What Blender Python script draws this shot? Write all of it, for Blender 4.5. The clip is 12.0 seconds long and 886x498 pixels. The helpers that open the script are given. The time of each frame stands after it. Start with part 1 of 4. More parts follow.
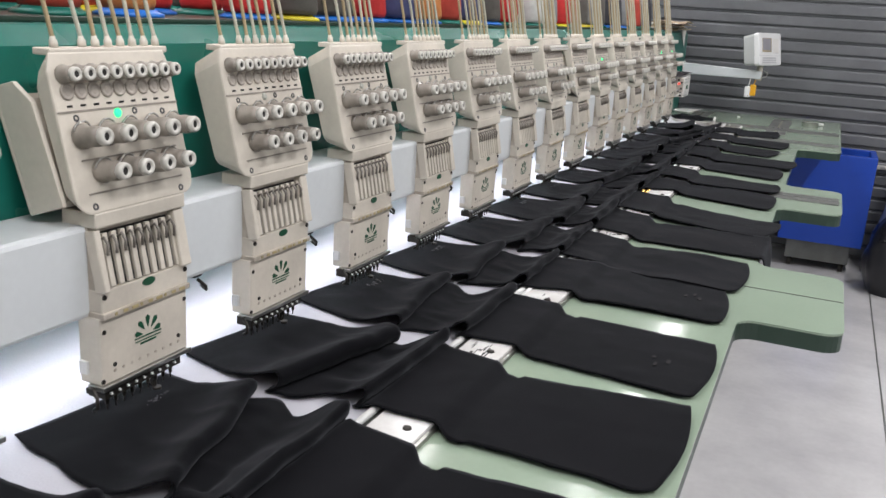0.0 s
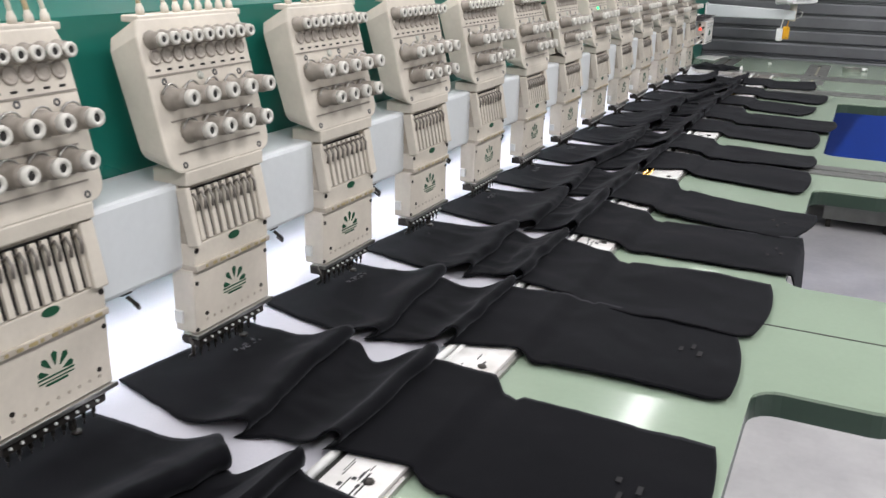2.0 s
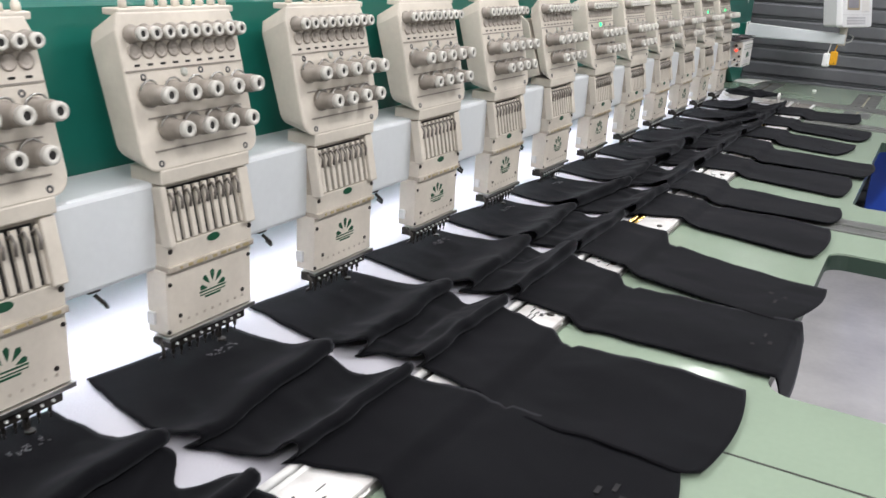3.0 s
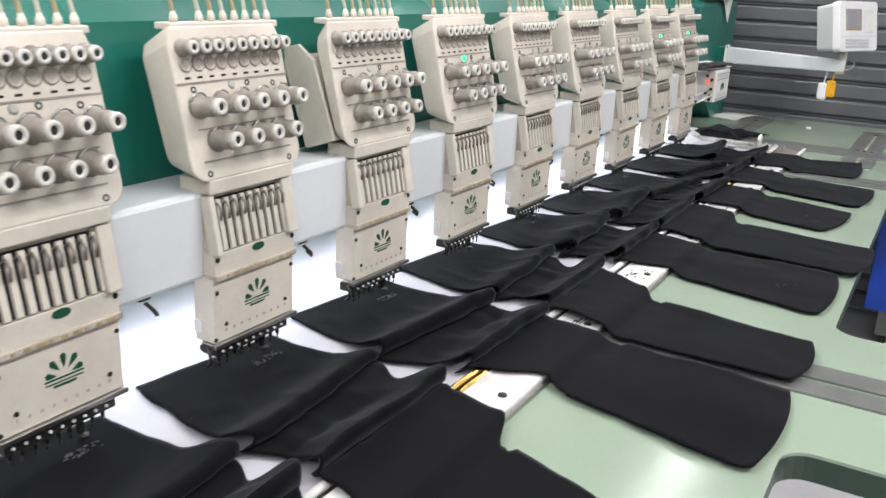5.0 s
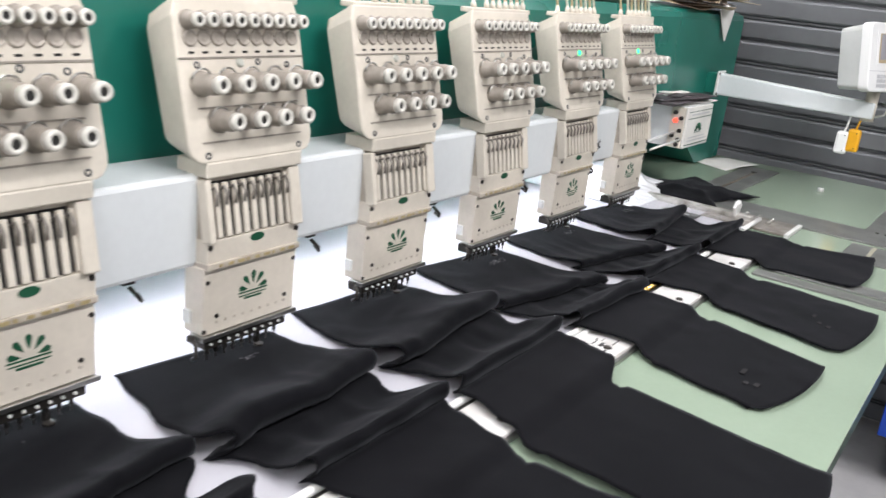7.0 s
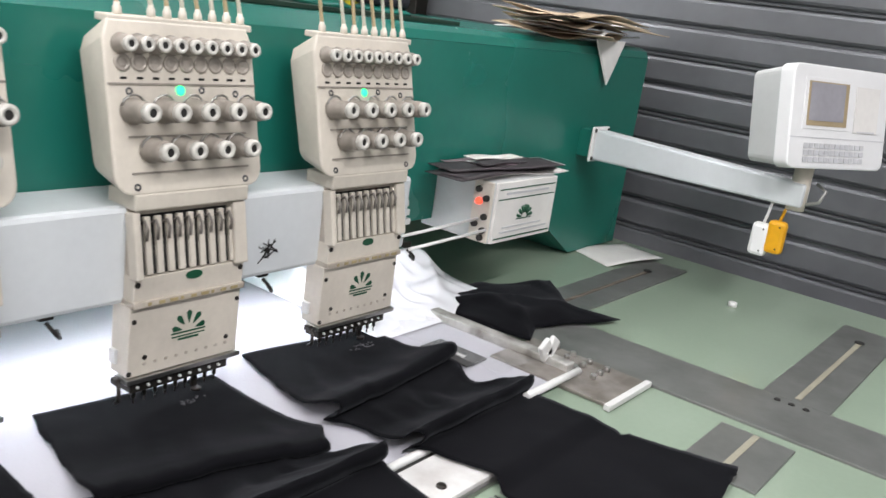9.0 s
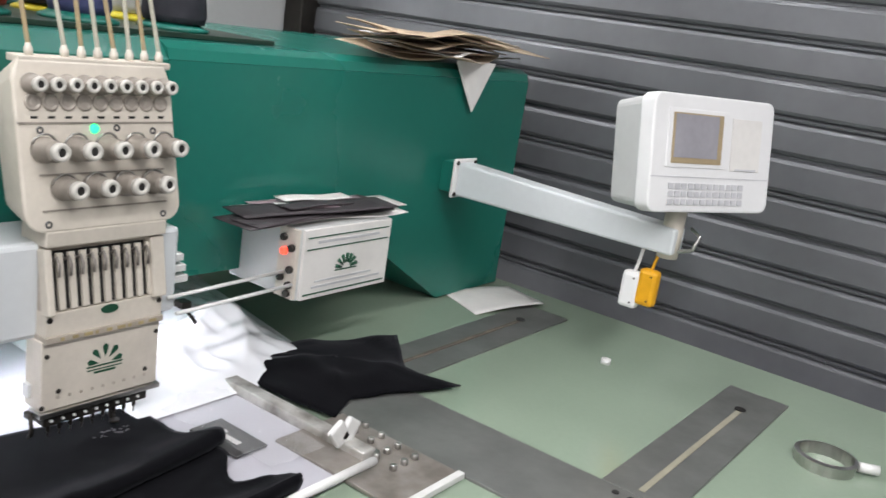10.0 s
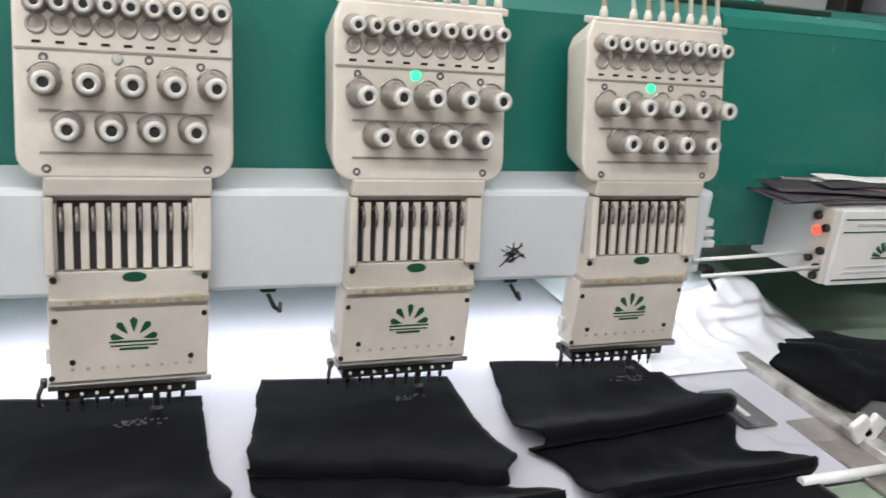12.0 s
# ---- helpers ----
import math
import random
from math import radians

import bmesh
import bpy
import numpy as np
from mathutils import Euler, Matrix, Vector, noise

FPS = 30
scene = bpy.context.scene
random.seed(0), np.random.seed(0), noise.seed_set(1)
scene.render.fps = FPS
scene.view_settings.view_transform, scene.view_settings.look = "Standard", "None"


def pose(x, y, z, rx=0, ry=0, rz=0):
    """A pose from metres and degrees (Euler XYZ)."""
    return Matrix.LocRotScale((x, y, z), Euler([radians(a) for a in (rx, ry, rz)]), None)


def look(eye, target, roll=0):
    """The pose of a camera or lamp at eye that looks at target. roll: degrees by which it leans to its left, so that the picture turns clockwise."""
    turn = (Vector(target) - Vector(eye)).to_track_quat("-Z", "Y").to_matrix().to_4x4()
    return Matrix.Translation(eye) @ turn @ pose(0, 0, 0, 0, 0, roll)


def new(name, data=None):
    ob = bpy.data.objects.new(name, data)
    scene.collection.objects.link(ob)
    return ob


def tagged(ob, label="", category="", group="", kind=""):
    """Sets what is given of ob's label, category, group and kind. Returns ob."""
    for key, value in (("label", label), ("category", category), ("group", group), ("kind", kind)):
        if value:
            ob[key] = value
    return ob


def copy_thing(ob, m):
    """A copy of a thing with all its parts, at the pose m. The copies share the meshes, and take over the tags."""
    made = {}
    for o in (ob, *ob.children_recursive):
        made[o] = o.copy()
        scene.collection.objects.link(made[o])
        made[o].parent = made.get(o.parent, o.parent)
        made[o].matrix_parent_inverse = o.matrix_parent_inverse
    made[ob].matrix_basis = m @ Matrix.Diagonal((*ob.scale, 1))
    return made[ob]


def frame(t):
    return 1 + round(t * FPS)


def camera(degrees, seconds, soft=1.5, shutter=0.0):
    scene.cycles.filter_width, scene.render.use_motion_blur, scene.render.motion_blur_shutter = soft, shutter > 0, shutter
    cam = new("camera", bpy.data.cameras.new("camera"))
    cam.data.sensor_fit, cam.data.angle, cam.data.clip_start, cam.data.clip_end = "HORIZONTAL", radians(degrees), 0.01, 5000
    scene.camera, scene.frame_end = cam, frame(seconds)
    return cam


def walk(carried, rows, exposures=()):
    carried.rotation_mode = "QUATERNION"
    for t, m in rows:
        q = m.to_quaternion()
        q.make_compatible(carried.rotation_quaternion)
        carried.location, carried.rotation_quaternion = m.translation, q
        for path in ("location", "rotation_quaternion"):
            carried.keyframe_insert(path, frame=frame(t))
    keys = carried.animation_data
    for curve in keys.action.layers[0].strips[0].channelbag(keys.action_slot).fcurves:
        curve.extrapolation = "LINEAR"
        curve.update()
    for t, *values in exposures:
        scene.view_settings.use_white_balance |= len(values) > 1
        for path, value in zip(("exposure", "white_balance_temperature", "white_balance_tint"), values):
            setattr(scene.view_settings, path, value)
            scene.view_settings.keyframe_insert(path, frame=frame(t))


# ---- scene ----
import collections

cam = camera(54.1, 12.0, shutter=0.2)
PATH = [
    (0, (0.692, -0.678, 1.284), (-0.06, 1.096, 0.75), 3.6),
    (0.5, (0.707, -0.55, 1.298), (-0.105, 1.195, 0.756), 4.0),
    (1, (0.672, -0.425, 1.283), (-0.138, 1.304, 0.688), 4.6),
    (1.5, (0.642, -0.327, 1.293), (-0.166, 1.399, 0.688), 4.3),
    (2, (0.67, -0.187, 1.293), (-0.134, 1.525, 0.643), 1.3),
    (2.5, (0.725, -0.023, 1.3), (-0.153, 1.65, 0.644), 2.3),
    (3, (0.718, 0.162, 1.294), (-0.185, 1.826, 0.65), 3.4),
    (3.5, (0.695, 0.349, 1.298), (-0.215, 2.017, 0.674), 2.9),
    (3.7, (0.692, 0.426, 1.298), (-0.218, 2.096, 0.679), 3.0),
    (5.3, (0.709, 1.091, 1.271), (-0.26, 2.736, 0.676), 2.7),
    (5.5, (0.718, 1.18, 1.264), (-0.305, 2.789, 0.662), 3.9),
    (6, (0.725, 1.384, 1.263), (-0.371, 2.939, 0.644), 5.1),
    (6.5, (0.673, 1.631, 1.268), (-0.391, 3.207, 0.648), 6.1),
    (7, (0.702, 1.87, 1.271), (-0.339, 3.465, 0.66), 6.4),
    (7.5, (0.748, 2.131, 1.275), (-0.291, 3.731, 0.673), 7.7),
    (7.7, (0.75, 2.246, 1.269), (-0.289, 3.85, 0.68), 7.7),
    (9.3, (0.738, 2.92, 1.277), (-0.415, 4.465, 0.743), 8.5),
    (9.5, (0.74, 2.992, 1.283), (-0.415, 4.536, 0.752), 8.8),
    (10, (0.801, 3.119, 1.313), (-0.307, 4.705, 0.806), 8.6),
    (10.5, (0.828, 3.157, 1.306), (-0.239, 4.788, 0.859), 8.9),
    (10.8, (0.838, 3.147, 1.286), (-0.495, 4.561, 0.821), 6.6),
    (11, (0.814, 3.125, 1.292), (-0.64, 4.396, 0.773), 6.5),
    (11.5, (0.819, 3.097, 1.287), (-0.847, 4.039, 0.708), 6.1),
    (12, (0.794, 3.068, 1.268), (-0.953, 3.799, 0.625), 6.3),
]
walk(cam, [(t, look(eye, target, roll)) for t, eye, target, roll in PATH], exposures=[(0.0, -0.33), (1.5, -0.26), (3.7, -0.08), (5.5, 0.08), (7.7, 0.20), (9.3, 0.00), (11.5, -0.02), (12.0, -0.08)])

# ---- world and light ----
world = bpy.data.worlds.new("world")
scene.world = world
world.use_nodes = True
world.node_tree.nodes["Background"].inputs[0].default_value = (0.75, 0.85, 1.0, 1)
world.node_tree.nodes["Background"].inputs[1].default_value = 0.25


def area_lamp(name, m, sx, sy, watts, colour=(1, 1, 1)):
    d = bpy.data.lights.new(name, "AREA")
    d.spread = radians(130 if name == "work_light" else 180)
    d.shape, d.size, d.size_y, d.energy, d.color = "RECTANGLE", sx, sy, watts, colour
    ob = new(name, d)
    ob.matrix_basis = m
    return ob


# tubes over the machine, tubes on the ceiling of the hall, work lights under the machine's beam
area_lamp("machine_tube_light", pose(0.08, 1.9, 2.03), 0.06, 5.6, 15, (1.0, 0.972, 0.985))
for lx, ly in ((1.8, -1.0), (1.8, 2.6), (-1.4, 0.2), (-1.4, 3.4)):
    area_lamp("hall_tube_light", pose(lx, ly, 3.02), 0.14, 2.4, 80 if lx > 0 else 40, (1.0, 0.978, 0.995))
area_lamp("work_light", pose(-0.135, 1.85, 0.914), 0.03, 4.0, 4.5, (0.90, 0.89, 1.0))


# ---- materials ----
def mat(name, base, rough=0.5, metal=0.0, vary=0.12, scale=6.0, fine=90.0, bump=0.05, alt=None, island=0.0, dist=0.002, spec=0.5):
    """A surface with broad stains, fine grain and relief."""
    m = bpy.data.materials.new(name)
    m.use_nodes = True
    nt = m.node_tree
    b = nt.nodes["Principled BSDF"]
    b.inputs["Roughness"].default_value, b.inputs["Metallic"].default_value = rough, metal
    b.inputs["Specular IOR Level"].default_value = spec
    tc = nt.nodes.new("ShaderNodeNewGeometry")
    big, small = nt.nodes.new("ShaderNodeTexNoise"), nt.nodes.new("ShaderNodeTexNoise")
    big.inputs["Scale"].default_value, small.inputs["Scale"].default_value = scale, fine
    big.inputs["Detail"].default_value, small.inputs["Detail"].default_value = 5, 3
    for n in (big, small):
        nt.links.new(tc.outputs["Position"], n.inputs["Vector"])
    ramp = nt.nodes.new("ShaderNodeMapRange")
    ramp.inputs[1].default_value, ramp.inputs[2].default_value = 0.35, 0.68
    nt.links.new(big.outputs["Fac"], ramp.inputs[0])
    mix = nt.nodes.new("ShaderNodeMix")
    mix.data_type = "RGBA"
    dark = alt or tuple(c * (1 - 2.2 * vary) for c in base)
    mix.inputs["A"].default_value, mix.inputs["B"].default_value = (*base, 1), (*dark, 1)
    nt.links.new(ramp.outputs[0], mix.inputs["Factor"])
    hsv = nt.nodes.new("ShaderNodeHueSaturation")
    nt.links.new(mix.outputs["Result"], hsv.inputs["Color"])
    val = nt.nodes.new("ShaderNodeMath")
    val.operation = "MULTIPLY_ADD"
    val.inputs[1].default_value, val.inputs[2].default_value = vary * 1.6, 1 - vary * 0.8
    nt.links.new(small.outputs["Fac"], val.inputs[0])
    nt.links.new(val.outputs[0], hsv.inputs["Value"])
    nt.links.new(hsv.outputs["Color"], b.inputs["Base Color"])
    rr = nt.nodes.new("ShaderNodeMath")
    rr.operation = "MULTIPLY_ADD"
    rr.inputs[1].default_value, rr.inputs[2].default_value = 0.25, rough - 0.12
    rr.use_clamp = True
    nt.links.new(big.outputs["Fac"], rr.inputs[0])
    nt.links.new(rr.outputs[0], b.inputs["Roughness"])
    bp = nt.nodes.new("ShaderNodeBump")
    bp.inputs["Strength"].default_value, bp.inputs["Distance"].default_value = bump, dist
    nt.links.new(small.outputs["Fac"], bp.inputs["Height"])
    nt.links.new(bp.outputs["Normal"], b.inputs["Normal"])
    return m


def glow(name, colour, strength):
    m = bpy.data.materials.new(name)
    m.use_nodes = True
    b = m.node_tree.nodes["Principled BSDF"]
    b.inputs["Base Color"].default_value = (*colour, 1)
    b.inputs["Emission Color"].default_value = (*colour, 1)
    b.inputs["Emission Strength"].default_value = strength
    return m


CREAM = mat("cream_paint", (0.67, 0.615, 0.53), 0.45, vary=0.09, scale=9, fine=140, bump=0.05)
CREAM_DIRTY = mat("grimy_cream_paint", (0.50, 0.45, 0.385), 0.5, vary=0.14, scale=30, fine=160, alt=(0.34, 0.295, 0.235))
KNOB = mat("knob_plastic", (0.60, 0.58, 0.53), 0.35, vary=0.06)
COLLAR = mat("knob_collar", (0.32, 0.285, 0.245), 0.42, vary=0.16, scale=40)
TICK = mat("worn_yellow_print", (0.42, 0.34, 0.17), 0.6, vary=0.15, scale=80)
DISC = mat("disc_grey_brown", (0.42, 0.375, 0.325), 0.4, 0.2, vary=0.12, scale=60)
# Near-black for joints, screws and pen; paints the inner shade of slots and bores.
DARK = mat("dark_parts_and_slot_shade", (0.012, 0.011, 0.010), 0.6)
STEEL = mat("worn_steel", (0.55, 0.54, 0.52), 0.32, 1.0, vary=0.12, fine=220)
BLACKSTEEL = mat("blackened_steel", (0.05, 0.045, 0.04), 0.4, 0.7)
LOGO = mat("logo_green", (0.006, 0.075, 0.035), 0.5, vary=0.08)
BEAM = mat("pale_grey_paint", (0.68, 0.71, 0.725), 0.34, vary=0.05, scale=3, bump=0.03)
GREEN = mat("green_enamel", (0.013, 0.165, 0.125), 0.28, vary=0.07, scale=2.5, fine=60, bump=0.03)
TABLE = mat("sage_laminate", (0.265, 0.335, 0.255), 0.145, vary=0.05, scale=3.0, fine=120, bump=0.02)
TABLEEDGE = mat("dark_table_edge", (0.02, 0.045, 0.03), 0.4)
CLOTH = mat("black_jersey", (0.0030, 0.0030, 0.0043), 0.92, vary=0.10, scale=5, fine=700, bump=0.35, dist=0.0006, spec=0.10)
CLOTH.node_tree.nodes["Principled BSDF"].inputs["Sheen Weight"].default_value = 0.07
CLOTH.node_tree.nodes["Principled BSDF"].inputs["Sheen Roughness"].default_value = 0.42
CLOTH.node_tree.nodes["Principled BSDF"].inputs["Sheen Tint"].default_value = (0.86, 0.90, 1.0, 1)
APRON = mat("white_apron_paint", (0.72, 0.71, 0.75), 0.6, vary=0.04)
BACKING = mat("white_backing", (0.48, 0.475, 0.52), 0.7, vary=0.03, scale=12, fine=300, bump=0.2)
PLASTIC = mat("crumpled_film", (0.90, 0.905, 0.93), 0.22, vary=0.02)
RAILPLATE = mat("worn_bright_plate", (0.76, 0.755, 0.74), 0.38, 0.15, vary=0.06, scale=22, fine=240, alt=(0.55, 0.53, 0.51))
INK = mat("black_ink", (0.02, 0.02, 0.022), 0.6)
ALU = mat("scratched_aluminium", (0.62, 0.61, 0.58), 0.34, 0.35, vary=0.10, scale=28, fine=260, alt=(0.22, 0.20, 0.18))
DULLPLATE = mat("dull_plate", (0.30, 0.275, 0.25), 0.4, 0.3, vary=0.14, scale=24, alt=(0.16, 0.14, 0.12))
BRASS = mat("brass_rod", (0.75, 0.50, 0.16), 0.25, 1.0)
WHITEBAR = mat("white_bar", (0.78, 0.78, 0.76), 0.35)
GREYPLATE = mat("grey_cover_plate", (0.17, 0.175, 0.165), 0.38, 0.3, vary=0.10, scale=14)
RUST = mat("rusty_slot", (0.15, 0.12, 0.095), 0.6, vary=0.2, scale=40)
SLOTFILL = mat("slot_rail", (0.36, 0.34, 0.26), 0.45)
SHUTTER = mat("shutter_paint", (0.150, 0.155, 0.165), 0.36, 0.3, vary=0.12, scale=4, fine=40, bump=0.06)
FLOOR = mat("polished_floor", (0.66, 0.65, 0.65), 0.20, vary=0.08, scale=3.5, fine=45, alt=(0.52, 0.51, 0.52), bump=0.02)
WALL = mat("grey_wall", (0.52, 0.52, 0.52), 0.8, vary=0.05, scale=2)
CEIL = mat("white_ceiling", (0.62, 0.62, 0.62), 0.85, vary=0.03)
MONITOR = mat("monitor_plastic", (0.80, 0.80, 0.80), 0.4, vary=0.03)
MONSIDE = mat("monitor_shell", (0.55, 0.56, 0.55), 0.45, vary=0.05)
SCREEN = mat("screen_grey", (0.36, 0.35, 0.38), 0.2)
SCREENRIM = mat("screen_bezel", (0.42, 0.33, 0.20), 0.4)
KEYGREY = mat("keypad_grey", (0.60, 0.60, 0.62), 0.5)
YELLOW = mat("yellow_plastic", (0.85, 0.42, 0.01), 0.4)
BLUE = mat("blue_plastic", (0.004, 0.055, 0.42), 0.4, vary=0.1, scale=3)
PAPER = mat("paper_white", (0.78, 0.76, 0.73), 0.75, vary=0.05, scale=15)
KRAFT = mat("kraft_paper", (0.55, 0.43, 0.30), 0.75, vary=0.1, scale=15)
CARD = mat("brown_card", (0.11, 0.075, 0.05), 0.75, vary=0.15)
PINKPAPER = mat("pink_paper", (0.40, 0.30, 0.33), 0.7)
TUBE = mat("thread_tube", (0.50, 0.48, 0.39), 0.3, vary=0.05)
TUBE_TAN = mat("tan_thread_tube", (0.40, 0.31, 0.18), 0.35, vary=0.05)
PADGREY = mat("needle_plate_grey", (0.13, 0.13, 0.13), 0.4, 0.5)
LED = glow("led_green", (0.02, 0.80, 0.22), 2.6)
LEDOFF = mat("led_off", (0.55, 0.56, 0.50), 0.3)
REDLED = glow("led_red", (1.0, 0.06, 0.03), 2.0)
TUBEGLOW = glow("tube_glow", (0.95, 0.98, 1.0), 9.0)
DAY = glow("daylight_pane", (0.95, 0.97, 1.0), 3.0)


# ---- mesh helpers ----
def box(bm, lo, hi, bev=0.0, m=None):
    vs = [bm.verts.new((x, y, z)) for x in (lo[0], hi[0]) for y in (lo[1], hi[1]) for z in (lo[2], hi[2])]
    fs = [bm.faces.new([vs[i] for i in f]) for f in ((0, 1, 3, 2), (4, 6, 7, 5), (0, 4, 5, 1), (2, 3, 7, 6), (0, 2, 6, 4), (1, 5, 7, 3))]
    out = vs
    if bev:
        es = list({e for f in fs for e in f.edges})
        r = bmesh.ops.bevel(bm, geom=es, offset=bev, segments=2, profile=0.5, affect="EDGES")
        out = list({v for f in r["faces"] for v in f.verts} | {v for v in vs if v.is_valid})
    if m is not None:
        bmesh.ops.transform(bm, matrix=m, verts=out)
    return bm


def cyl(bm, p0, p1, r0, r1=None, seg=14, caps=True):
    p0, p1 = Vector(p0), Vector(p1)
    r1 = r0 if r1 is None else r1
    d = (p1 - p0).normalized()
    a = d.orthogonal().normalized()
    b = d.cross(a)
    rings = []
    for p, r in ((p0, r0), (p1, r1)):
        rings.append([bm.verts.new(p + r * (math.cos(2 * math.pi * i / seg) * a + math.sin(2 * math.pi * i / seg) * b)) for i in range(seg)])
    for i in range(seg):
        f = bm.faces.new((rings[0][i], rings[0][(i + 1) % seg], rings[1][(i + 1) % seg], rings[1][i]))
        f.smooth = True
    if caps:
        bm.faces.new(rings[0][::-1])
        bm.faces.new(rings[1])
    return bm


def lathe(bm, p0, axis, prof, seg=16):
    """A turned shape: prof is (distance along axis, radius) pairs."""
    p0, d = Vector(p0), Vector(axis).normalized()
    a = d.orthogonal().normalized()
    b = d.cross(a)
    prev = None
    for h, r in prof:
        ring = [bm.verts.new(p0 + d * h + r * (math.cos(2 * math.pi * i / seg) * a + math.sin(2 * math.pi * i / seg) * b)) for i in range(seg)]
        if prev:
            for i in range(seg):
                f = bm.faces.new((prev[i], prev[(i + 1) % seg], ring[(i + 1) % seg], ring[i]))
                f.smooth = True
        else:
            bm.faces.new(ring[::-1])
        prev = ring
    bm.faces.new(prev)
    return bm


def prism(bm, poly, axis, lo, hi, bev=0.0):
    """A polygon of the plane across axis, drawn out from lo to hi."""
    def at(p, t):
        q = list(p)
        q.insert("xyz".index(axis), t)
        return q
    a = [bm.verts.new(at(p, lo)) for p in poly]
    b = [bm.verts.new(at(p, hi)) for p in poly]
    n = len(poly)
    fs = [bm.faces.new(a), bm.faces.new(b[::-1])]
    fs += [bm.faces.new((a[i], b[i], b[(i + 1) % n], a[(i + 1) % n])) for i in range(n)]
    bmesh.ops.recalc_face_normals(bm, faces=fs)
    if bev:
        bmesh.ops.bevel(bm, geom=list({e for f in fs for e in f.edges}), offset=bev, segments=2, profile=0.5, affect="EDGES")
    return bm


def tube_path(bm, pts, r, seg=8):
    prev = None
    pts = [Vector(p) for p in pts]
    for i, p in enumerate(pts):
        d = (pts[min(i + 1, len(pts) - 1)] - pts[max(i - 1, 0)]).normalized()
        a = d.cross(Vector((0.3, 1, 0.2))).normalized()
        b = d.cross(a)
        ring = [bm.verts.new(p + r * (math.cos(2 * math.pi * k / seg) * a + math.sin(2 * math.pi * k / seg) * b)) for k in range(seg)]
        if prev:
            for k in range(seg):
                f = bm.faces.new((prev[k], prev[(k + 1) % seg], ring[(k + 1) % seg], ring[k]))
                f.smooth = True
        prev = ring
    bm.faces.new(prev)
    return bm


def sheet(bm, nx, ny, fn):
    vs = [[bm.verts.new(fn(i / nx, j / ny)) for j in range(ny + 1)] for i in range(nx + 1)]
    for i in range(nx):
        for j in range(ny):
            f = bm.faces.new((vs[i][j], vs[i + 1][j], vs[i + 1][j + 1], vs[i][j + 1]))
            f.smooth = True
    return bm


def mesh_of(name, bm, material):
    me = bpy.data.meshes.new(name)
    bm.to_mesh(me)
    bm.free()
    me.materials.append(material)
    return me


def part(name, bm, material, parent, label=""):
    ob = new(name, mesh_of(name, bm, material))
    ob.parent = parent
    return tagged(ob, label)


def thing(name, label, category, m=None, group=""):
    ob = new(name)
    ob.empty_display_size = 0.05
    if m is not None:
        ob.matrix_basis = m
    return tagged(ob, label, category, group)


def solid(name, bm, material, label, category, group="", kind=""):
    return tagged(new(name, mesh_of(name, bm, material)), label, category, group, kind)


def NB():
    return bmesh.new()


S, TZ = 0.275, 0.80
rnd = random.Random(4)

# ---- the hall ----
solid("floor", box(NB(), (-3, -3.2, -0.1), (3.4, 6, 0)), FLOOR, "polished grey hall floor with a wet shine", "floor", kind="structure")
for x0 in (1.05, 2.25):
    solid("trim", box(NB(), (x0, -3.0, 0.0), (x0 + 0.006, 4.8, 0.0015)), GREYPLATE, "thin dark floor joint", "joint", kind="structure")
solid("ceiling", box(NB(), (-3, -3.2, 3.2), (3.4, 6, 3.3)), CEIL, "plain white hall ceiling", "ceiling", kind="structure")
solid("wall_east", box(NB(), (3.2, -3.2, 0), (3.4, 6, 3.2)), WALL, "plain grey wall", "wall", kind="structure")
solid("wall_south", box(NB(), (-3, -3.2, 0), (3.2, -3.0, 3.2)), WALL, "plain grey wall", "wall", kind="structure")
wb = NB()
box(wb, (-2.6, -3, 0), (-2.4, 5, 1.1))
box(wb, (-2.6, -3, 2.3), (-2.4, 5, 3.2))
for y0, y1 in ((-3, -1.5), (-0.3, 0.4), (1.6, 2.3), (3.5, 5)):
    box(wb, (-2.6, y0, 1.1), (-2.4, y1, 2.3))
ww = solid("wall_west", wb, WALL, "grey wall with bright windows behind the machine", "wall", kind="structure")
for y0, y1 in ((-1.5, -0.3), (0.4, 1.6), (2.3, 3.5)):
    w = thing("window_1", "bright daylight window in grey wall", "window")
    tagged(w, kind="structure")
    part("pane", box(NB(), (-2.53, y0, 1.1), (-2.51, y1, 2.3)), DAY, w)
    fb = NB()
    for a, b in ((y0, y0 + 0.05), (y1 - 0.05, y1), ((y0 + y1) / 2 - 0.025, (y0 + y1) / 2 + 0.025)):
        box(fb, (-2.5, a, 1.1), (-2.45, b, 2.3))
    part("window_frame", fb, MONSIDE, w)
SHY = 4.80
solid("wall_north", box(NB(), (-2.6, SHY + 0.08, 0), (3.2, SHY + 0.25, 3.2)), WALL, "wall that carries the roller shutter", "wall", kind="structure")
solid("pillar", box(NB(), (-1.45, 4.50, 0), (-0.96, SHY + 0.07, 3.2), 0.01), WALL, "pale grey wall pillar beside the shutter", "pillar", kind="structure")
solid("shutter_guide", box(NB(), (-0.955, SHY - 0.05, 0), (-0.89, SHY + 0.07, 3.2), 0.004), BLACKSTEEL, "dark steel guide of the roller shutter", "guide", kind="structure")
shutter = thing("roller_shutter", "closed dark grey corrugated steel roller shutter", "shutter")
tagged(shutter, kind="structure")
SL = 0.141


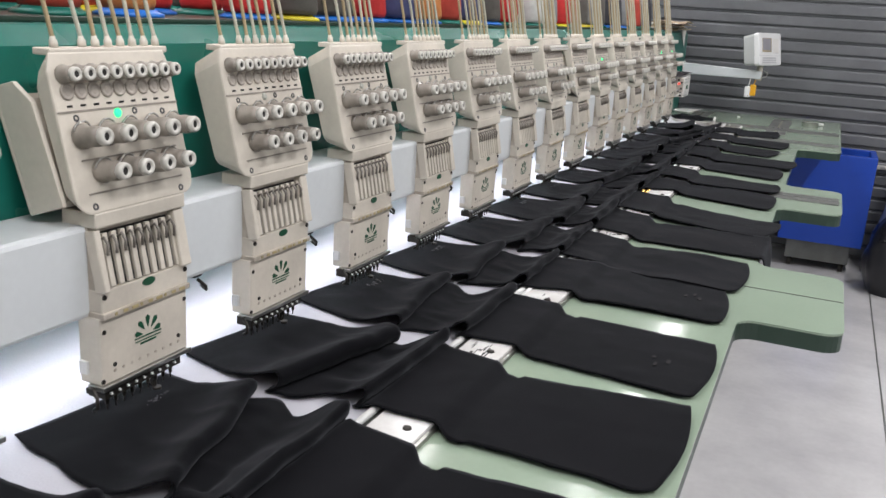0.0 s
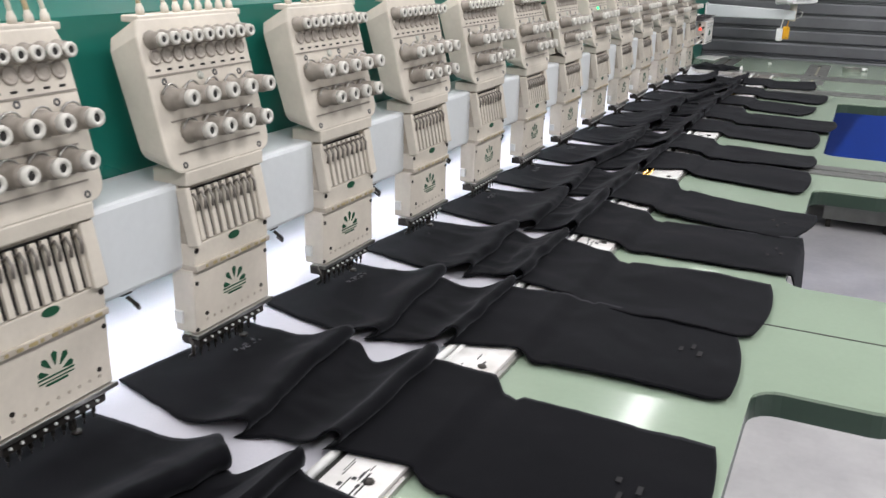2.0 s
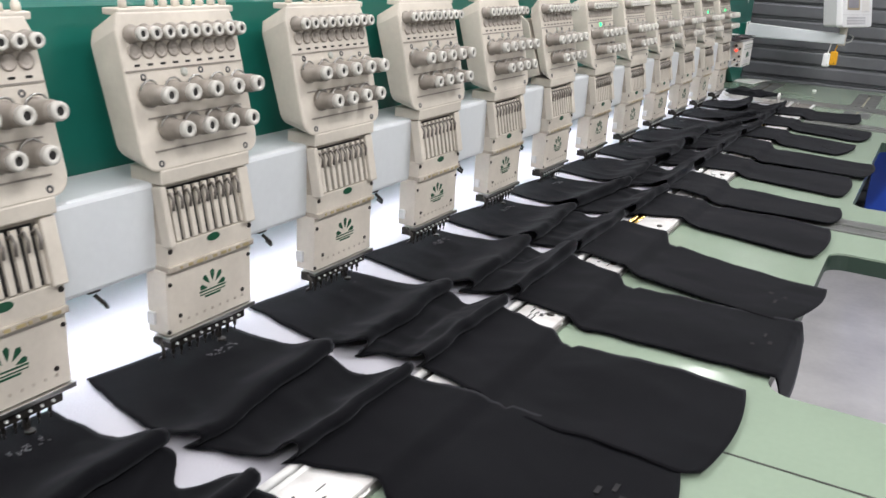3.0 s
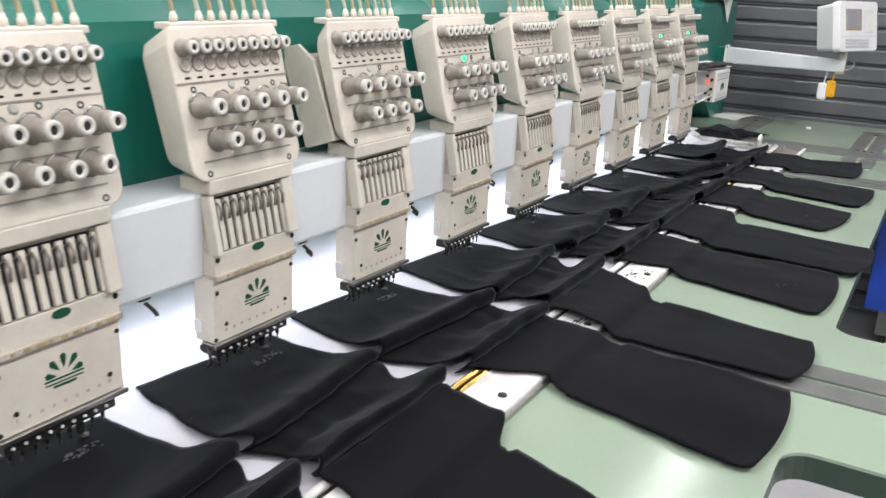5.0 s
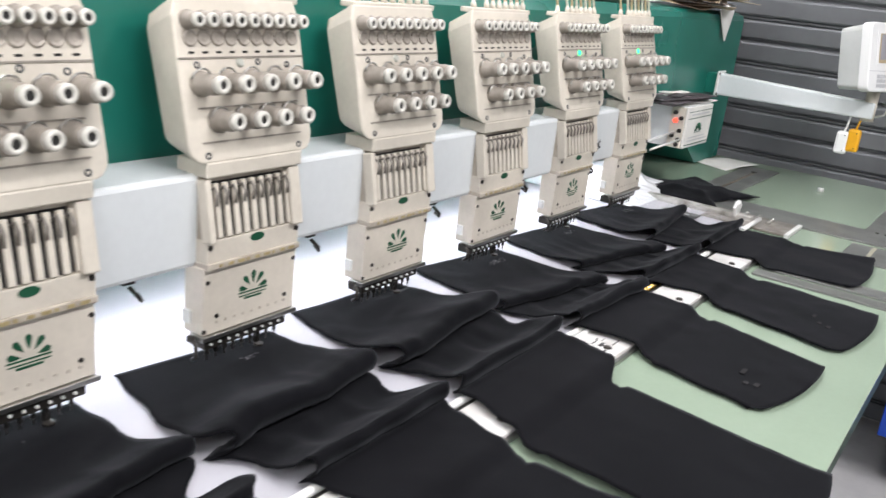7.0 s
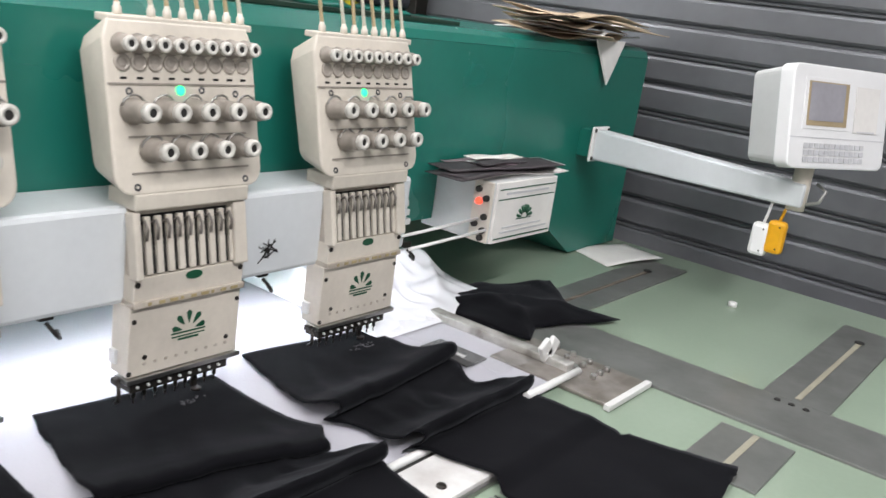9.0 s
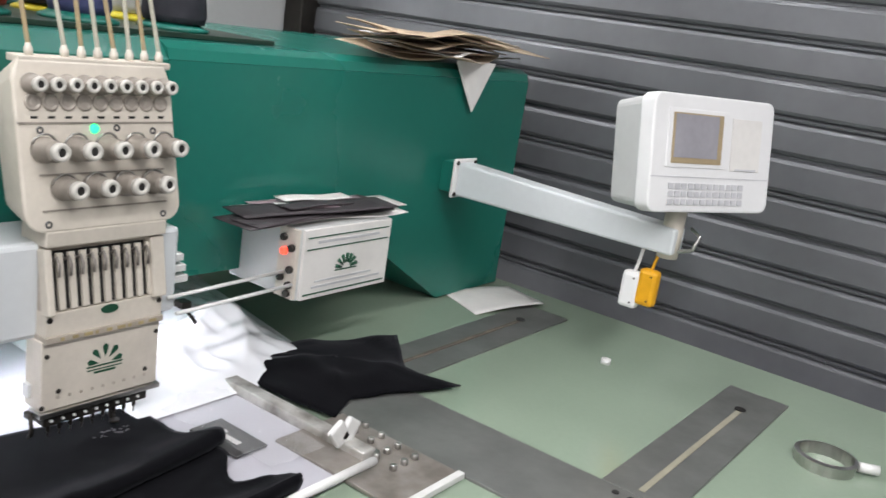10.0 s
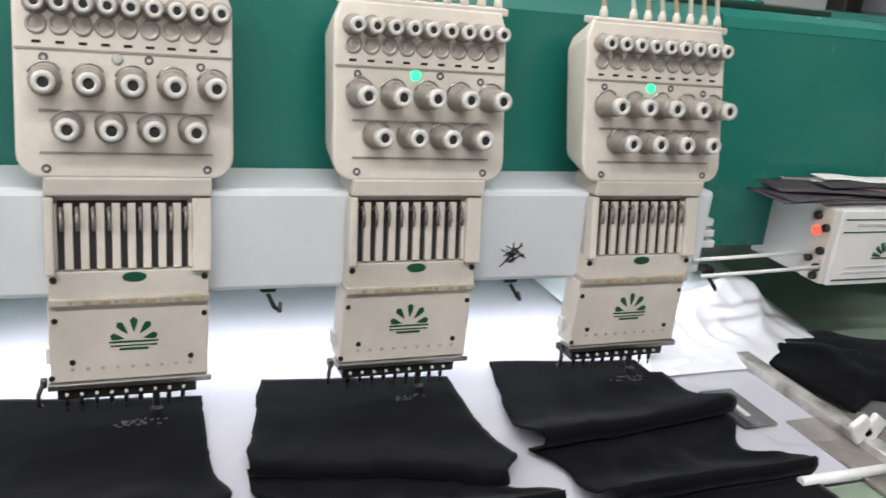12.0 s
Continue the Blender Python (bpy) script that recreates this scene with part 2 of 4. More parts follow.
def slat_mesh():
    prof = [(0.013, 0.0), (0.004, 0.003), (0.0, 0.009), (0.001, 0.054), (0.003, 0.060), (0.010, 0.063), (0.004, 0.066), (0.003, 0.070), (0.010, 0.073), (0.003, 0.077), (0.0, 0.083), (0.001, 0.130), (0.004, 0.137), (0.013, 0.140), (0.013, 0.146)]
    bm = NB()
    rows = [[bm.verts.new((x, y, z * 0.966)) for x in (-0.89, 3.15)] for y, z in prof]
    for a, b in zip(rows, rows[1:]):
        bm.faces.new((a[0], a[1], b[1], b[0]))
    return mesh_of("slat", bm, SHUTTER)


sm = slat_mesh()
for i in range(22):
    o = new("slat", sm)
    o.parent = shutter
    o.location = (0, SHY, 0.0337 + i * SL)
# Added bright strip; imitates the streak of light reflected by one shutter slat.
solid("slat_glint_strip", box(NB(), (-0.885, SHY - 0.03, 0.555), (3.1, SHY - 0.012, 0.579), 0.003), ALU, "bright strip standing in for a light streak on the shutter", "bar", kind="structure")

for k in range(4):
    lx, ly = ((1.8, -1.0), (1.8, 2.6), (-1.4, 0.2), (-1.4, 3.4))[k]
    f = thing("ceiling_light", "white fluorescent ceiling light that is lit", "lamp", group="hall lights")
    part("housing", box(NB(), (lx - 0.1, ly - 1.25, 3.1), (lx + 0.1, ly + 1.25, 3.2), 0.01), MONITOR, f)
    part("tube", cyl(NB(), (lx, ly - 1.2, 3.07), (lx, ly + 1.2, 3.07), 0.016), TUBEGLOW, f)
for k in range(4):
    y0 = -0.85 + k * 1.4
    f = thing("machine_lamp", "fluorescent tube lamp hung above the embroidery machine", "lamp", group="tubes above the machine")
    part("housing", box(NB(), (0.03, y0, 2.075), (0.13, y0 + 1.34, 2.12), 0.006), MONITOR, f)
    part("tube", cyl(NB(), (0.08, y0 + 0.03, 2.055), (0.08, y0 + 1.31, 2.055), 0.014), TUBEGLOW, f)
    for y in (y0 + 0.1, y0 + 1.24):
        part("hanger", cyl(NB(), (0.08, y, 2.12), (0.08, y, 3.2), 0.004), STEEL, f)

# ---- the table ----
EDGE, TAB = 0.613, 0.782


def table_outline():
    pts = [(-0.95, -0.9), (TAB, -0.9)]
    r = 0.035

    def arc(cx, cy, a0, a1):
        for i in range(6):
            a = radians(a0 + (a1 - a0) * i / 5)
            pts.append((cx + r * math.cos(a), cy + r * math.sin(a)))
    for y0, y1 in ((-0.55, 0.832), (1.215, 1.90), (2.300, 3.29)):
        arc(TAB - r, y0 - r, 0, 90)
        arc(EDGE + r, y0 + r, -90, -180)
        arc(EDGE + r, y1 - r, 180, 90)
        arc(TAB - r, y1 + r, -90, 0)
    pts += [(TAB, 4.65), (-0.95, 4.65)]
    return pts


table = thing("machine_table", "pale sage green table of the embroidery machine with cut-out front edge", "table")
tb = NB()
prism(tb, table_outline(), "z", TZ - 0.004, TZ)
part("tabletop", tb, TABLE, table)
tb = NB()
prism(tb, [(x - (0.001 if x > 0 else 0), y) for x, y in table_outline()], "z", TZ - 0.034, TZ - 0.0042)
part("edge_band", tb, TABLEEDGE, table, "dark green table edge")
for y in (-0.7, 1.05, 2.15, 4.4):
    for x in (-0.8, 0.20):
        part("leg", box(NB(), (x - 0.03, y - 0.03, 0), (x + 0.03, y + 0.03, TZ - 0.034), 0.004), BEAM, table)
for y in (1.038, 2.098, 3.50):
    part("seam", box(NB(), (0.345, y - 0.0015, TZ), (TAB - 0.001, y + 0.0015, TZ + 0.0006)), DARK, table)
for y0, y1, x0, x1 in ((2.104, 2.150, 0.345, TAB - 0.01), (2.050, 2.092, 0.345, TAB - 0.01), (3.455, 3.492, 0.345, TAB - 0.01), (3.508, 3.56, 0.345, TAB - 0.01), (3.910, 4.042, 0.05, TAB - 0.01)):
    part("cover_strip", box(NB(), (x0, y0, TZ - 0.002), (x1, y1, TZ + 0.004), 0.0015), GREYPLATE, table, "grey metal cover strip")
for x0, x1, y0, y1 in ((0.4405, 0.536, 4.0435, 4.515), (0.016, 0.112, 4.0435, 4.549)):
    p = part("slot_plate", box(NB(), (x0, y0, TZ - 0.002), (x1, y1, TZ + 0.003), 0.001), GREYPLATE, table, "dark grey slotted plate")
    xm = (x0 + x1) / 2
    part("slot", box(NB(), (xm - 0.0042, y0 + 0.012, TZ + 0.0032), (xm + 0.0042, y1 - 0.098, TZ + 0.0042), 0.0004), SLOTFILL if x0 > 0.2 else RUST, p)
    part("slot_end", lathe(NB(), (xm, y1 - 0.095, TZ + 0.0046), (0, 0, 1), [(0, 0.0085), (0.0015, 0.0085)]), DARK, p)
    for i in range(3):
        part("screw", lathe(NB(), (xm - 0.02 + i * 0.02, 4.025, TZ + 0.0042), (0, 0, 1), [(0, 0.005), (0.0015, 0.004)], 8), DARK, p)

p = part("slot_plate", box(NB(), (0.4405, 3.735, TZ - 0.002), (0.536, 3.885, TZ + 0.003), 0.001), GREYPLATE, table, "dark grey slotted plate")
part("slot", box(NB(), (0.484, 3.760, TZ + 0.0032), (0.4925, 3.880, TZ + 0.0042), 0.0004), SLOTFILL, p)

# ---- beam, housing, lamps under the beam ----
beam = thing("machine_beam", "pale grey painted steel beam behind the embroidery heads", "machine beam")
part("beam_body", box(NB(), (-0.101, -0.75, 0.931), (-0.012, 3.745, 1.036), 0.006), BEAM, beam)
for i, z in enumerate((0.958, 0.972, 0.986)):
    part("end_plate", box(NB(), (-0.10, 3.745, z), (-0.03, 3.775 - 0.004 * i, z + 0.009), 0.001), WHITEBAR, beam)
part("lamp_strip", box(NB(), (-0.146, -0.7, 0.919), (-0.125, 3.72, 0.9285), 0.001), TUBEGLOW, beam, "lit white strip light")
sp = NB()
for i in range(14):
    a = 0.3 + rnd.uniform(0, 2.6)
    c = Vector((-0.0112, 3.490 + rnd.uniform(-0.008, 0.008), 0.962 + rnd.uniform(-0.007, 0.007)))
    d = Vector((0, math.cos(a), math.sin(a))) * rnd.uniform(0.007, 0.014)
    cyl(sp, c - d, c + d, 0.0006, seg=5)
part("scribble", sp, DARK, beam, "black pen scribble")
for k in range(14):
    y = k * S + 0.2
    hb = NB()
    box(hb, (-0.045, y - 0.008, 0.922), (-0.028, y + 0.008, 0.931), 0.002)
    tube_path(hb, [(-0.03, y, 0.920), (-0.02, y + 0.005, 0.910), (-0.025, y + 0.012, 0.903), (-0.035, y + 0.014, 0.907)], 0.0024, 6)
    part("thread_hook", hb, BLACKSTEEL, beam)

housing = thing("machine_housing", "glossy dark green enamelled machine housing", "machine housing")
hb = NB()
prism(hb, [(-0.62, 0.96), (-0.102, 0.96), (-0.102, 1.218), (-0.124, 1.240), (-0.62, 1.240)], "y", -0.75, 3.7795)
part("housing_body", hb, GREEN, housing)
hb = NB()
prism(hb, [(3.78, 0.935), (4.208, 0.930), (4.41, 0.8035), (4.617, 0.8035), (4.617, 1.218), (4.612, 1.240), (3.78, 1.240)], "x", -0.62, -0.1245)
prism(hb, [(3.78, 0.935), (4.208, 0.930), (4.41, 0.8035), (4.617, 0.8035), (4.617, 1.218), (3.78, 1.218)], "x", -0.124, -0.102)
part("housing_end", hb, GREEN, housing)
hb = NB()
prism(hb, [(-0.1235, 1.2185), (-0.102, 1.2185), (-0.107, 1.232), (-0.1235, 1.2398)], "y", 3.78, 4.615)
part("top_edge", hb, GREEN, housing)
part("apron", box(NB(), (-0.505, -0.7, TZ + 0.001), (-0.50, 3.78, 0.9595)), APRON, housing, "white inner apron under the beam")


# ---- embroidery heads ----
def face_x(z):
    """The sloped front of the upper case."""
    return 0.004 - (z - 1.05) * 0.235


UPN = Vector((1, 0, 0.235)).normalized()


def embroidery_head(open_back=False, led=False):
    h = thing("embroidery_head", "cream nine-needle embroidery head" + (" with its rear cover tilted open" if open_back else " with a lit green lamp" if led else " with knobs and thread tubes"), "machine head", group="heads in a row")
    # upper case with rounded lower corners
    out = []
    r = 0.020
    for cx, a0, a1 in ((0.071, -90, 0),):
        for i in range(6):
            a = radians(a0 + (a1 - a0) * i / 5)
            out.append((cx + r * math.cos(a), 1.05 + r + r * math.sin(a)))
    out += [(0.0905, 1.200), (0.084, 1.218)]
    outline = out + [(-y, z) for y, z in out[::-1]]
    bm = NB()
    back = -0.02 if open_back else -0.044
    front = [bm.verts.new((face_x(z), y, z)) for y, z in outline]
    rear = [bm.verts.new((face_x(z) + back + 0.002, y * 0.97, 1.06 + (z - 1.05) * 0.80)) for y, z in outline]
    n = len(outline)
    bm.faces.new(front)
    bm.faces.new(rear[::-1])
    for i in range(n):
        bm.faces.new((front[i], rear[i], rear[(i + 1) % n], front[(i + 1) % n]))
    bmesh.ops.recalc_face_normals(bm, faces=bm.faces)
    fr = [e for e in bm.edges if all(v in front for v in e.verts)]
    bmesh.ops.bevel(bm, geom=fr, offset=0.003, segments=2, profile=0.5, affect="EDGES")
    case = part("upper_case", bm, CREAM, h)
    if open_back:
        bm = NB()
        m = Matrix.Translation((-0.022, 0, 1.058)) @ Matrix.Rotation(radians(-19), 4, "Y")
        box(bm, (-0.046, -0.093, 0), (-0.040, 0.085, 0.140), 0.002, m)
        box(bm, (-0.040, -0.087, 0), (0.0, 0.079, 0.006), 0.001, m)
        part("rear_cover", bm, CREAM, h, "tilted cream rear cover")
        for y in (-0.093, 0.079):
            sb = prism(NB(), [(-0.040, 0.0), (0.006, 0.0), (0.006, 0.112), (-0.012, 0.138), (-0.040, 0.140)], "y", y, y + 0.006, 0.001)
            bmesh.ops.transform(sb, matrix=m, verts=sb.verts)
            part("cover_side", sb, CREAM, h)
        part("inner_board", box(NB(), (-0.036, -0.085, 0.008), (-0.030, 0.076, 0.122), 0, m), CREAM_DIRTY, h)
    # ribs, grooves, dashes
    for z in (1.072, 1.107, 1.157):
        part("groove", box(NB(), (-0.0015, -0.072 if z < 1.15 else -0.089, -0.001), (0.0012, 0.072 if z < 1.15 else 0.089, 0.001), 0, Matrix.Translation((face_x(z), 0, z)) @ Matrix.Rotation(radians(-13), 4, "Y")), COLLAR, case)
    for i in range(9):
        y = -0.072 + i * 0.0182
        part("slit", box(NB(), (-0.001, y - 0.0035, -0.0012), (0.0006, y + 0.0035, 0.0012), 0, Matrix.Translation((face_x(1.1625), 0, 1.1625))), DARK, case)
    for y, z in ((-0.067, 1.0585), (0.067, 1.0585), (-0.067, 1.150), (0.062, 1.148), (0.018, 1.1515)):
        part("screw", lathe(NB(), (face_x(z) - 0.001, y, z), UPN, [(0, 0.0042), (0.0018, 0.0038), (0.0018, 0.002), (0.0008, 0.0018)], 10), PADGREY, case)
    part("indicator", lathe(NB(), (face_x(1.151) - 0.001, -0.008, 1.151), UPN, [(0, 0.0055), (0.002, 0.005), (0.004, 0.003)], 12), LED if led else LEDOFF, case, "lit green lamp" if led else "")
    # guide tubes, tension discs, tension knobs
    up = Vector((1, 0, 0.12)).normalized()

    def knob(y, z, length, r0, name):
        p = Vector((face_x(z), y, z))
        col = part(name, lathe(NB(), p - up * 0.002, up, [(0, r0 * 1.10), (length * 0.14, r0 * 1.20), (length * 0.22, r0 * 1.16), (length * 0.30, r0 * 0.96), (length * 0.62, r0 * 0.98), (length * 0.80, r0 * 0.84)], 14), COLLAR, h)
        part("cap", lathe(NB(), p + up * length * 0.72, up, [(0, r0 * 0.84), (length * 0.15, r0 * 0.84), (length * 0.22, r0 * 0.76), (length * 0.22, r0 * 0.42), (length * 0.15, r0 * 0.40)], 14), KNOB, col)
        part("bore", lathe(NB(), p + up * length * 0.875, up, [(0, r0 * 0.41), (0.0004, r0 * 0.36)], 10), DARK, col)
        return col
    for i in range(9):
        knob(-0.072 + i * 0.0188, 1.1945, 0.022, 0.0090, "guide_tube")
        p = Vector((face_x(1.177), -0.072 + i * 0.0182, 1.177))
        part("tension_disc", lathe(NB(), p - UPN * 0.001, UPN, [(0, 0.0088), (0.003, 0.0086), (0.0035, 0.0064), (0.002, 0.006), (0.004, 0.0034)], 14), DISC, h)
    for i in range(5):
        c = knob(-0.066 + i * 0.0345, 1.1315, 0.040, 0.0114, "tension_knob")
        part("spring", tube_path(NB(), [Vector((face_x(1.145) + 0.006, -0.066 + i * 0.0345 + 0.013 * math.cos(a), 1.136 + 0.012 * math.sin(a))) for a in (0.4, 0.9, 1.4, 1.9, 2.5, 3.0)], 0.0012, 5), STEEL, c)
    for i in range(4):
        c = knob(-0.049 + i * 0.0345, 1.094, 0.038, 0.0114, "tension_knob")
        part("spring", tube_path(NB(), [Vector((face_x(1.10) + 0.006, -0.049 + i * 0.0345 + 0.013 * math.cos(a), 1.097 + 0.012 * math.sin(a))) for a in (0.4, 0.9, 1.4, 1.9, 2.5, 3.0)], 0.0012, 5), STEEL, c)
    # neck and slotted needle case
    part("neck", box(NB(), (-0.045, -0.0705, 1.034), (0.004, 0.0715, 1.0515), 0.002), CREAM, h)
    bm = NB()
    prism(bm, [(-0.030, 0.938), (0.003, 0.938), (0.003, 0.963), (-0.0105, 1.034), (-0.030, 1.034)], "y", -0.069, 0.0695, 0.0008)
    needle_case = part("needle_case", bm, CREAM_DIRTY, h)
    sy = [-0.058 + i * 0.0132 for i in range(9)]
    m = Matrix.Translation((0.003, 0, 0.966)) @ Matrix.Rotation(radians(-10.8), 4, "Y")
    edges = [-0.069] + [y for s in sy for y in (s - 0.0030, s + 0.0030)] + [0.0695]
    for a, b in zip(edges[::2], edges[1::2]):
        part("slat", box(NB(), (0.0, a, 0.0), (0.005, b, 0.060), 0.0008, m), CREAM, needle_case)
    # Dark sheet that paints the shade of the depth behind the slots.
    part("slot_shade_sheet", box(NB(), (-0.0008, sy[0] - 0.0025, 0.0), (0.0008, sy[-1] + 0.0025, 0.062), 0, m), DARK, needle_case)
    for a, b, x1 in ((-0.0715, -0.063, 0.012), (0.054, 0.0715, 0.010)):
        part("side_cheek", box(NB(), (-0.004, a, -0.004), (x1, b, 0.066), 0.002, m), CREAM, needle_case)
    for y in sy:
        lv = NB()
        tube_path(lv, [m @ Vector((0.001, y, 0.052)), m @ Vector((0.009, y + 0.0005, 0.056)), m @ Vector((0.013, y + 0.001, 0.048)), m @ Vector((0.010, y + 0.001, 0.036))], 0.0017, 6)
        part("take_up_lever", lv, DULLPLATE, needle_case)
    part("lower_band", box(NB(), (-0.03, -0.0695, 0.938), (0.0065, 0.070, 0.9645), 0.0012), CREAM, h)
    for i in range(9):
        part("ledge_tick", box(NB(), (0.0090, -0.054 + i * 0.0132, 0.9335), (0.0102, -0.054 + i * 0.0132 + 0.0035 + 0.003 * (i % 3), 0.9370)), TICK, h)
    part("ledge", box(NB(), (-0.03, -0.0705, 0.9315), (0.0095, 0.071, 0.939), 0.0012), CREAM_DIRTY, h, "grimy worn ledge")
    for y in (-0.0655, 0.0655):
        part("screw", lathe(NB(), (0.006, y, 0.957), (1, 0, 0), [(0, 0.0035), (0.0018, 0.003)], 8), BLACKSTEEL, h)
    # oval badge
    ov = NB()
    prism(ov, [(0.003 + 0.0105 * math.cos(i * math.pi / 10), 0.9585 + 0.0048 * math.sin(i * math.pi / 10)) for i in range(20)], "x", 0.0062, 0.0074)
    part("badge", ov, LOGO, h, "green oval badge")
    # logo plate
    lp = part("logo_plate", box(NB(), (-0.028, -0.0715, 0.853), (0.004, 0.0705, 0.933), 0.0015), CREAM, h)
    lg = NB()
    cy, cz = 0.002, 0.8930
    for i in range(5):
        a = radians(14 + i * 38)
        d, nn = Vector((0, -math.cos(a), math.sin(a))), Vector((0, math.sin(a), math.cos(a)))
        c0 = Vector((0.0047, cy, cz))
        l0, l1, w = 0.0085, 0.024 if 0 < i < 4 else 0.022, 0.0034
        ring = [c0 + d * l0, c0 + d * (l0 * 0.5 + l1 * 0.5) + nn * w * 0.75, c0 + d * (l1 * 0.88) + nn * w, c0 + d * l1, c0 + d * (l1 * 0.88) - nn * w, c0 + d * (l0 * 0.5 + l1 * 0.5) - nn * w * 0.75]
        v = [lg.verts.new(p) for p in ring]
        v2 = [lg.verts.new(p - Vector((0.001, 0, 0))) for p in ring]
        lg.faces.new(v)
        for q in range(6):
            lg.faces.new((v[q], v2[q], v2[(q + 1) % 6], v[(q + 1) % 6]))
    for z, w, t in ((0.8920, 0.022, 0.0016), (0.8880, 0.021, 0.0012), (0.8845, 0.013, 0.0022)):
        box(lg, (0.0038, cy - w, z - t / 2), (0.0047, cy + w, z + t / 2))
    part("emblem", lg, LOGO, lp, "dark green fan-shaped emblem")
    for i in range(9):
        part("eyelet", lathe(NB(), (0.0038, -0.052 + i * 0.0132, 0.866), (1, 0, 0), [(0, 0.0022), (0.0008, 0.0020)], 8), CREAM_DIRTY, lp)
    for y, z in ((-0.066, 0.916), (0.066, 0.918), (-0.052, 0.8735), (0.054, 0.8735), (-0.07, 0.858)):
        part("screw", lathe(NB(), (0.0036, y, z), (1, 0, 0), [(0, 0.003), (0.0016, 0.0026)], 8), BLACKSTEEL, lp)
    part("side_bracket", box(NB(), (-0.026, -0.0755, 0.864), (-0.014, -0.0715, 0.880), 0.001), WHITEBAR, h)
    # needle row
    part("needle_bar_rail", box(NB(), (-0.016, -0.074, 0.8465), (0.008, 0.0735, 0.8525), 0.001), STEEL, h)
    part("needle_bridge", box(NB(), (-0.024, -0.066, 0.8335), (0.002, 0.060, 0.8464), 0.001), BLACKSTEEL, h)
    for y in sy:
        nb = NB()
        cyl(nb, (-0.004, y, 0.8465), (-0.004, y, 0.834), 0.0036, seg=8)
        cyl(nb, (-0.004, y, 0.834), (-0.004, y, 0.825), 0.0022, seg=8)
        cyl(nb, (-0.004, y, 0.825), (-0.004, y, 0.818), 0.0009, seg=5)
        b = part("needle_bar", nb, BLACKSTEEL, h)
        part("clamp_screw", lathe(NB(), (0.0015, y, 0.8395), (1, 0, 0), [(0, 0.0017), (0.003, 0.0015)], 8), WHITEBAR, b)
    pf = NB()
    box(pf, (-0.012, 0.020, 0.815), (-0.006, 0.026, 0.846), 0.001)
    lathe(pf, (-0.004, 0.023, 0.812), (0, 0, 1), [(0, 0.0055), (0.003, 0.0055)], 12)
    part("presser_foot", pf, BLACKSTEEL, h)
    tr = NB()
    box(tr, (-0.012, -0.081, 0.845), (-0.002, -0.075, 0.852), 0.001)
    tube_path(tr, [(-0.004, -0.078, 0.85), (0.006, -0.082, 0.843), (0.006, -0.082, 0.832), (-0.002, -0.080, 0.826)], 0.0022, 6)
    part("thread_trimmer", tr, BLACKSTEEL, h)
    # thread pins and tubes on the top
    part("pin_bar", box(NB(), (-0.060, -0.082, 1.213), (-0.036, 0.092, 1.2205), 0.0015), CREAM, h)
    for i in range(8):
        y = -0.066 if i == 0 else -0.047 + i * 0.0187
        pn = part("thread_pin", lathe(NB(), (-0.046, y, 1.220), (-0.15, 0, 1), [(0, 0.0046), (0.008, 0.0043), (0.009, 0.0031), (0.012, 0.0029)], 10), CREAM, h)
        lean = -0.010 - 0.004 * math.sin(i * 2.1)
        part("thread_tube", tube_path(NB(), [(-0.0475, y, 1.230), (-0.062, y + lean, 1.32), (-0.078, y + lean * 2.2, 1.42), (-0.10, y + lean * 3, 1.60)], 0.0025, 7), TUBE if i % 2 else TUBE_TAN, pn)
    return h


plain = embroidery_head()
lit = embroidery_head(led=True)
opened = embroidery_head(open_back=True)
lit_open = embroidery_head(open_back=True, led=True)
firsts = {"plain": plain, "lit": lit, "open": opened, "both": lit_open}
kinds = {0: "both", 7: "open", 8: "lit", 12: "lit", 13: "lit"}
used = set()
for k in range(-1, 14):
    kind = kinds.get(k, "plain")
    m = pose(0, k * S + 0.067, 0)
    if kind in used:
        copy_thing(firsts[kind], m)
    else:
        used.add(kind)
        firsts[kind].matrix_basis = m

# ---- backing sheet, pantograph frame ----
def backing_z(x, y):
    return TZ + 0.003 + 0.0012 * noise.noise((x * 9, y * 6, 0))


solid("backing_sheet", sheet(NB(), 20, 120, lambda u, v: (-0.50 + 0.745 * u, -0.6 + 4.44 * v, backing_z(-0.5 + 0.745 * u, -0.6 + 4.44 * v))), BACKING, "white non-woven backing sheet under the black fabric", "backing sheet")
frame_rail = thing("pantograph_frame", "scratched aluminium pantograph frame rail on the table", "machine frame")
for i in range(8):
    y0 = -0.6 + i * 0.55
    part("rail_plate", box(NB(), (0.262, y0, TZ), (0.3265, min(y0 + 0.547, 3.73), TZ + 0.0095), 0.001), RAILPLATE, frame_rail)
    for j in range(3 if i == 7 else 4):
        part("bolt", lathe(NB(), (0.307, y0 + 0.07 + j * 0.137, TZ + 0.0092), (0, 0, 1), [(0, 0.006), (0.0025, 0.005), (0.0025, 0.002)], 10), BLACKSTEEL, frame_rail)
part("front_lip", box(NB(), (0.327, -0.6, TZ), (0.333, 3.73, TZ + 0.006), 0.001), STEEL, frame_rail)
part("groove_strip", box(NB(), (0.2555, -0.6, TZ), (0.2615, 3.73, TZ + 0.007)), DARK, frame_rail)
for i in range(14):
    part("clamp_rod", cyl(NB(), (0.247, i * S - 0.14, TZ + 0.0055), (0.247, i * S + 0.125, TZ + 0.0055), 0.0052, seg=10), BRASS if i in (7, 12) else WHITEBAR, frame_rail)
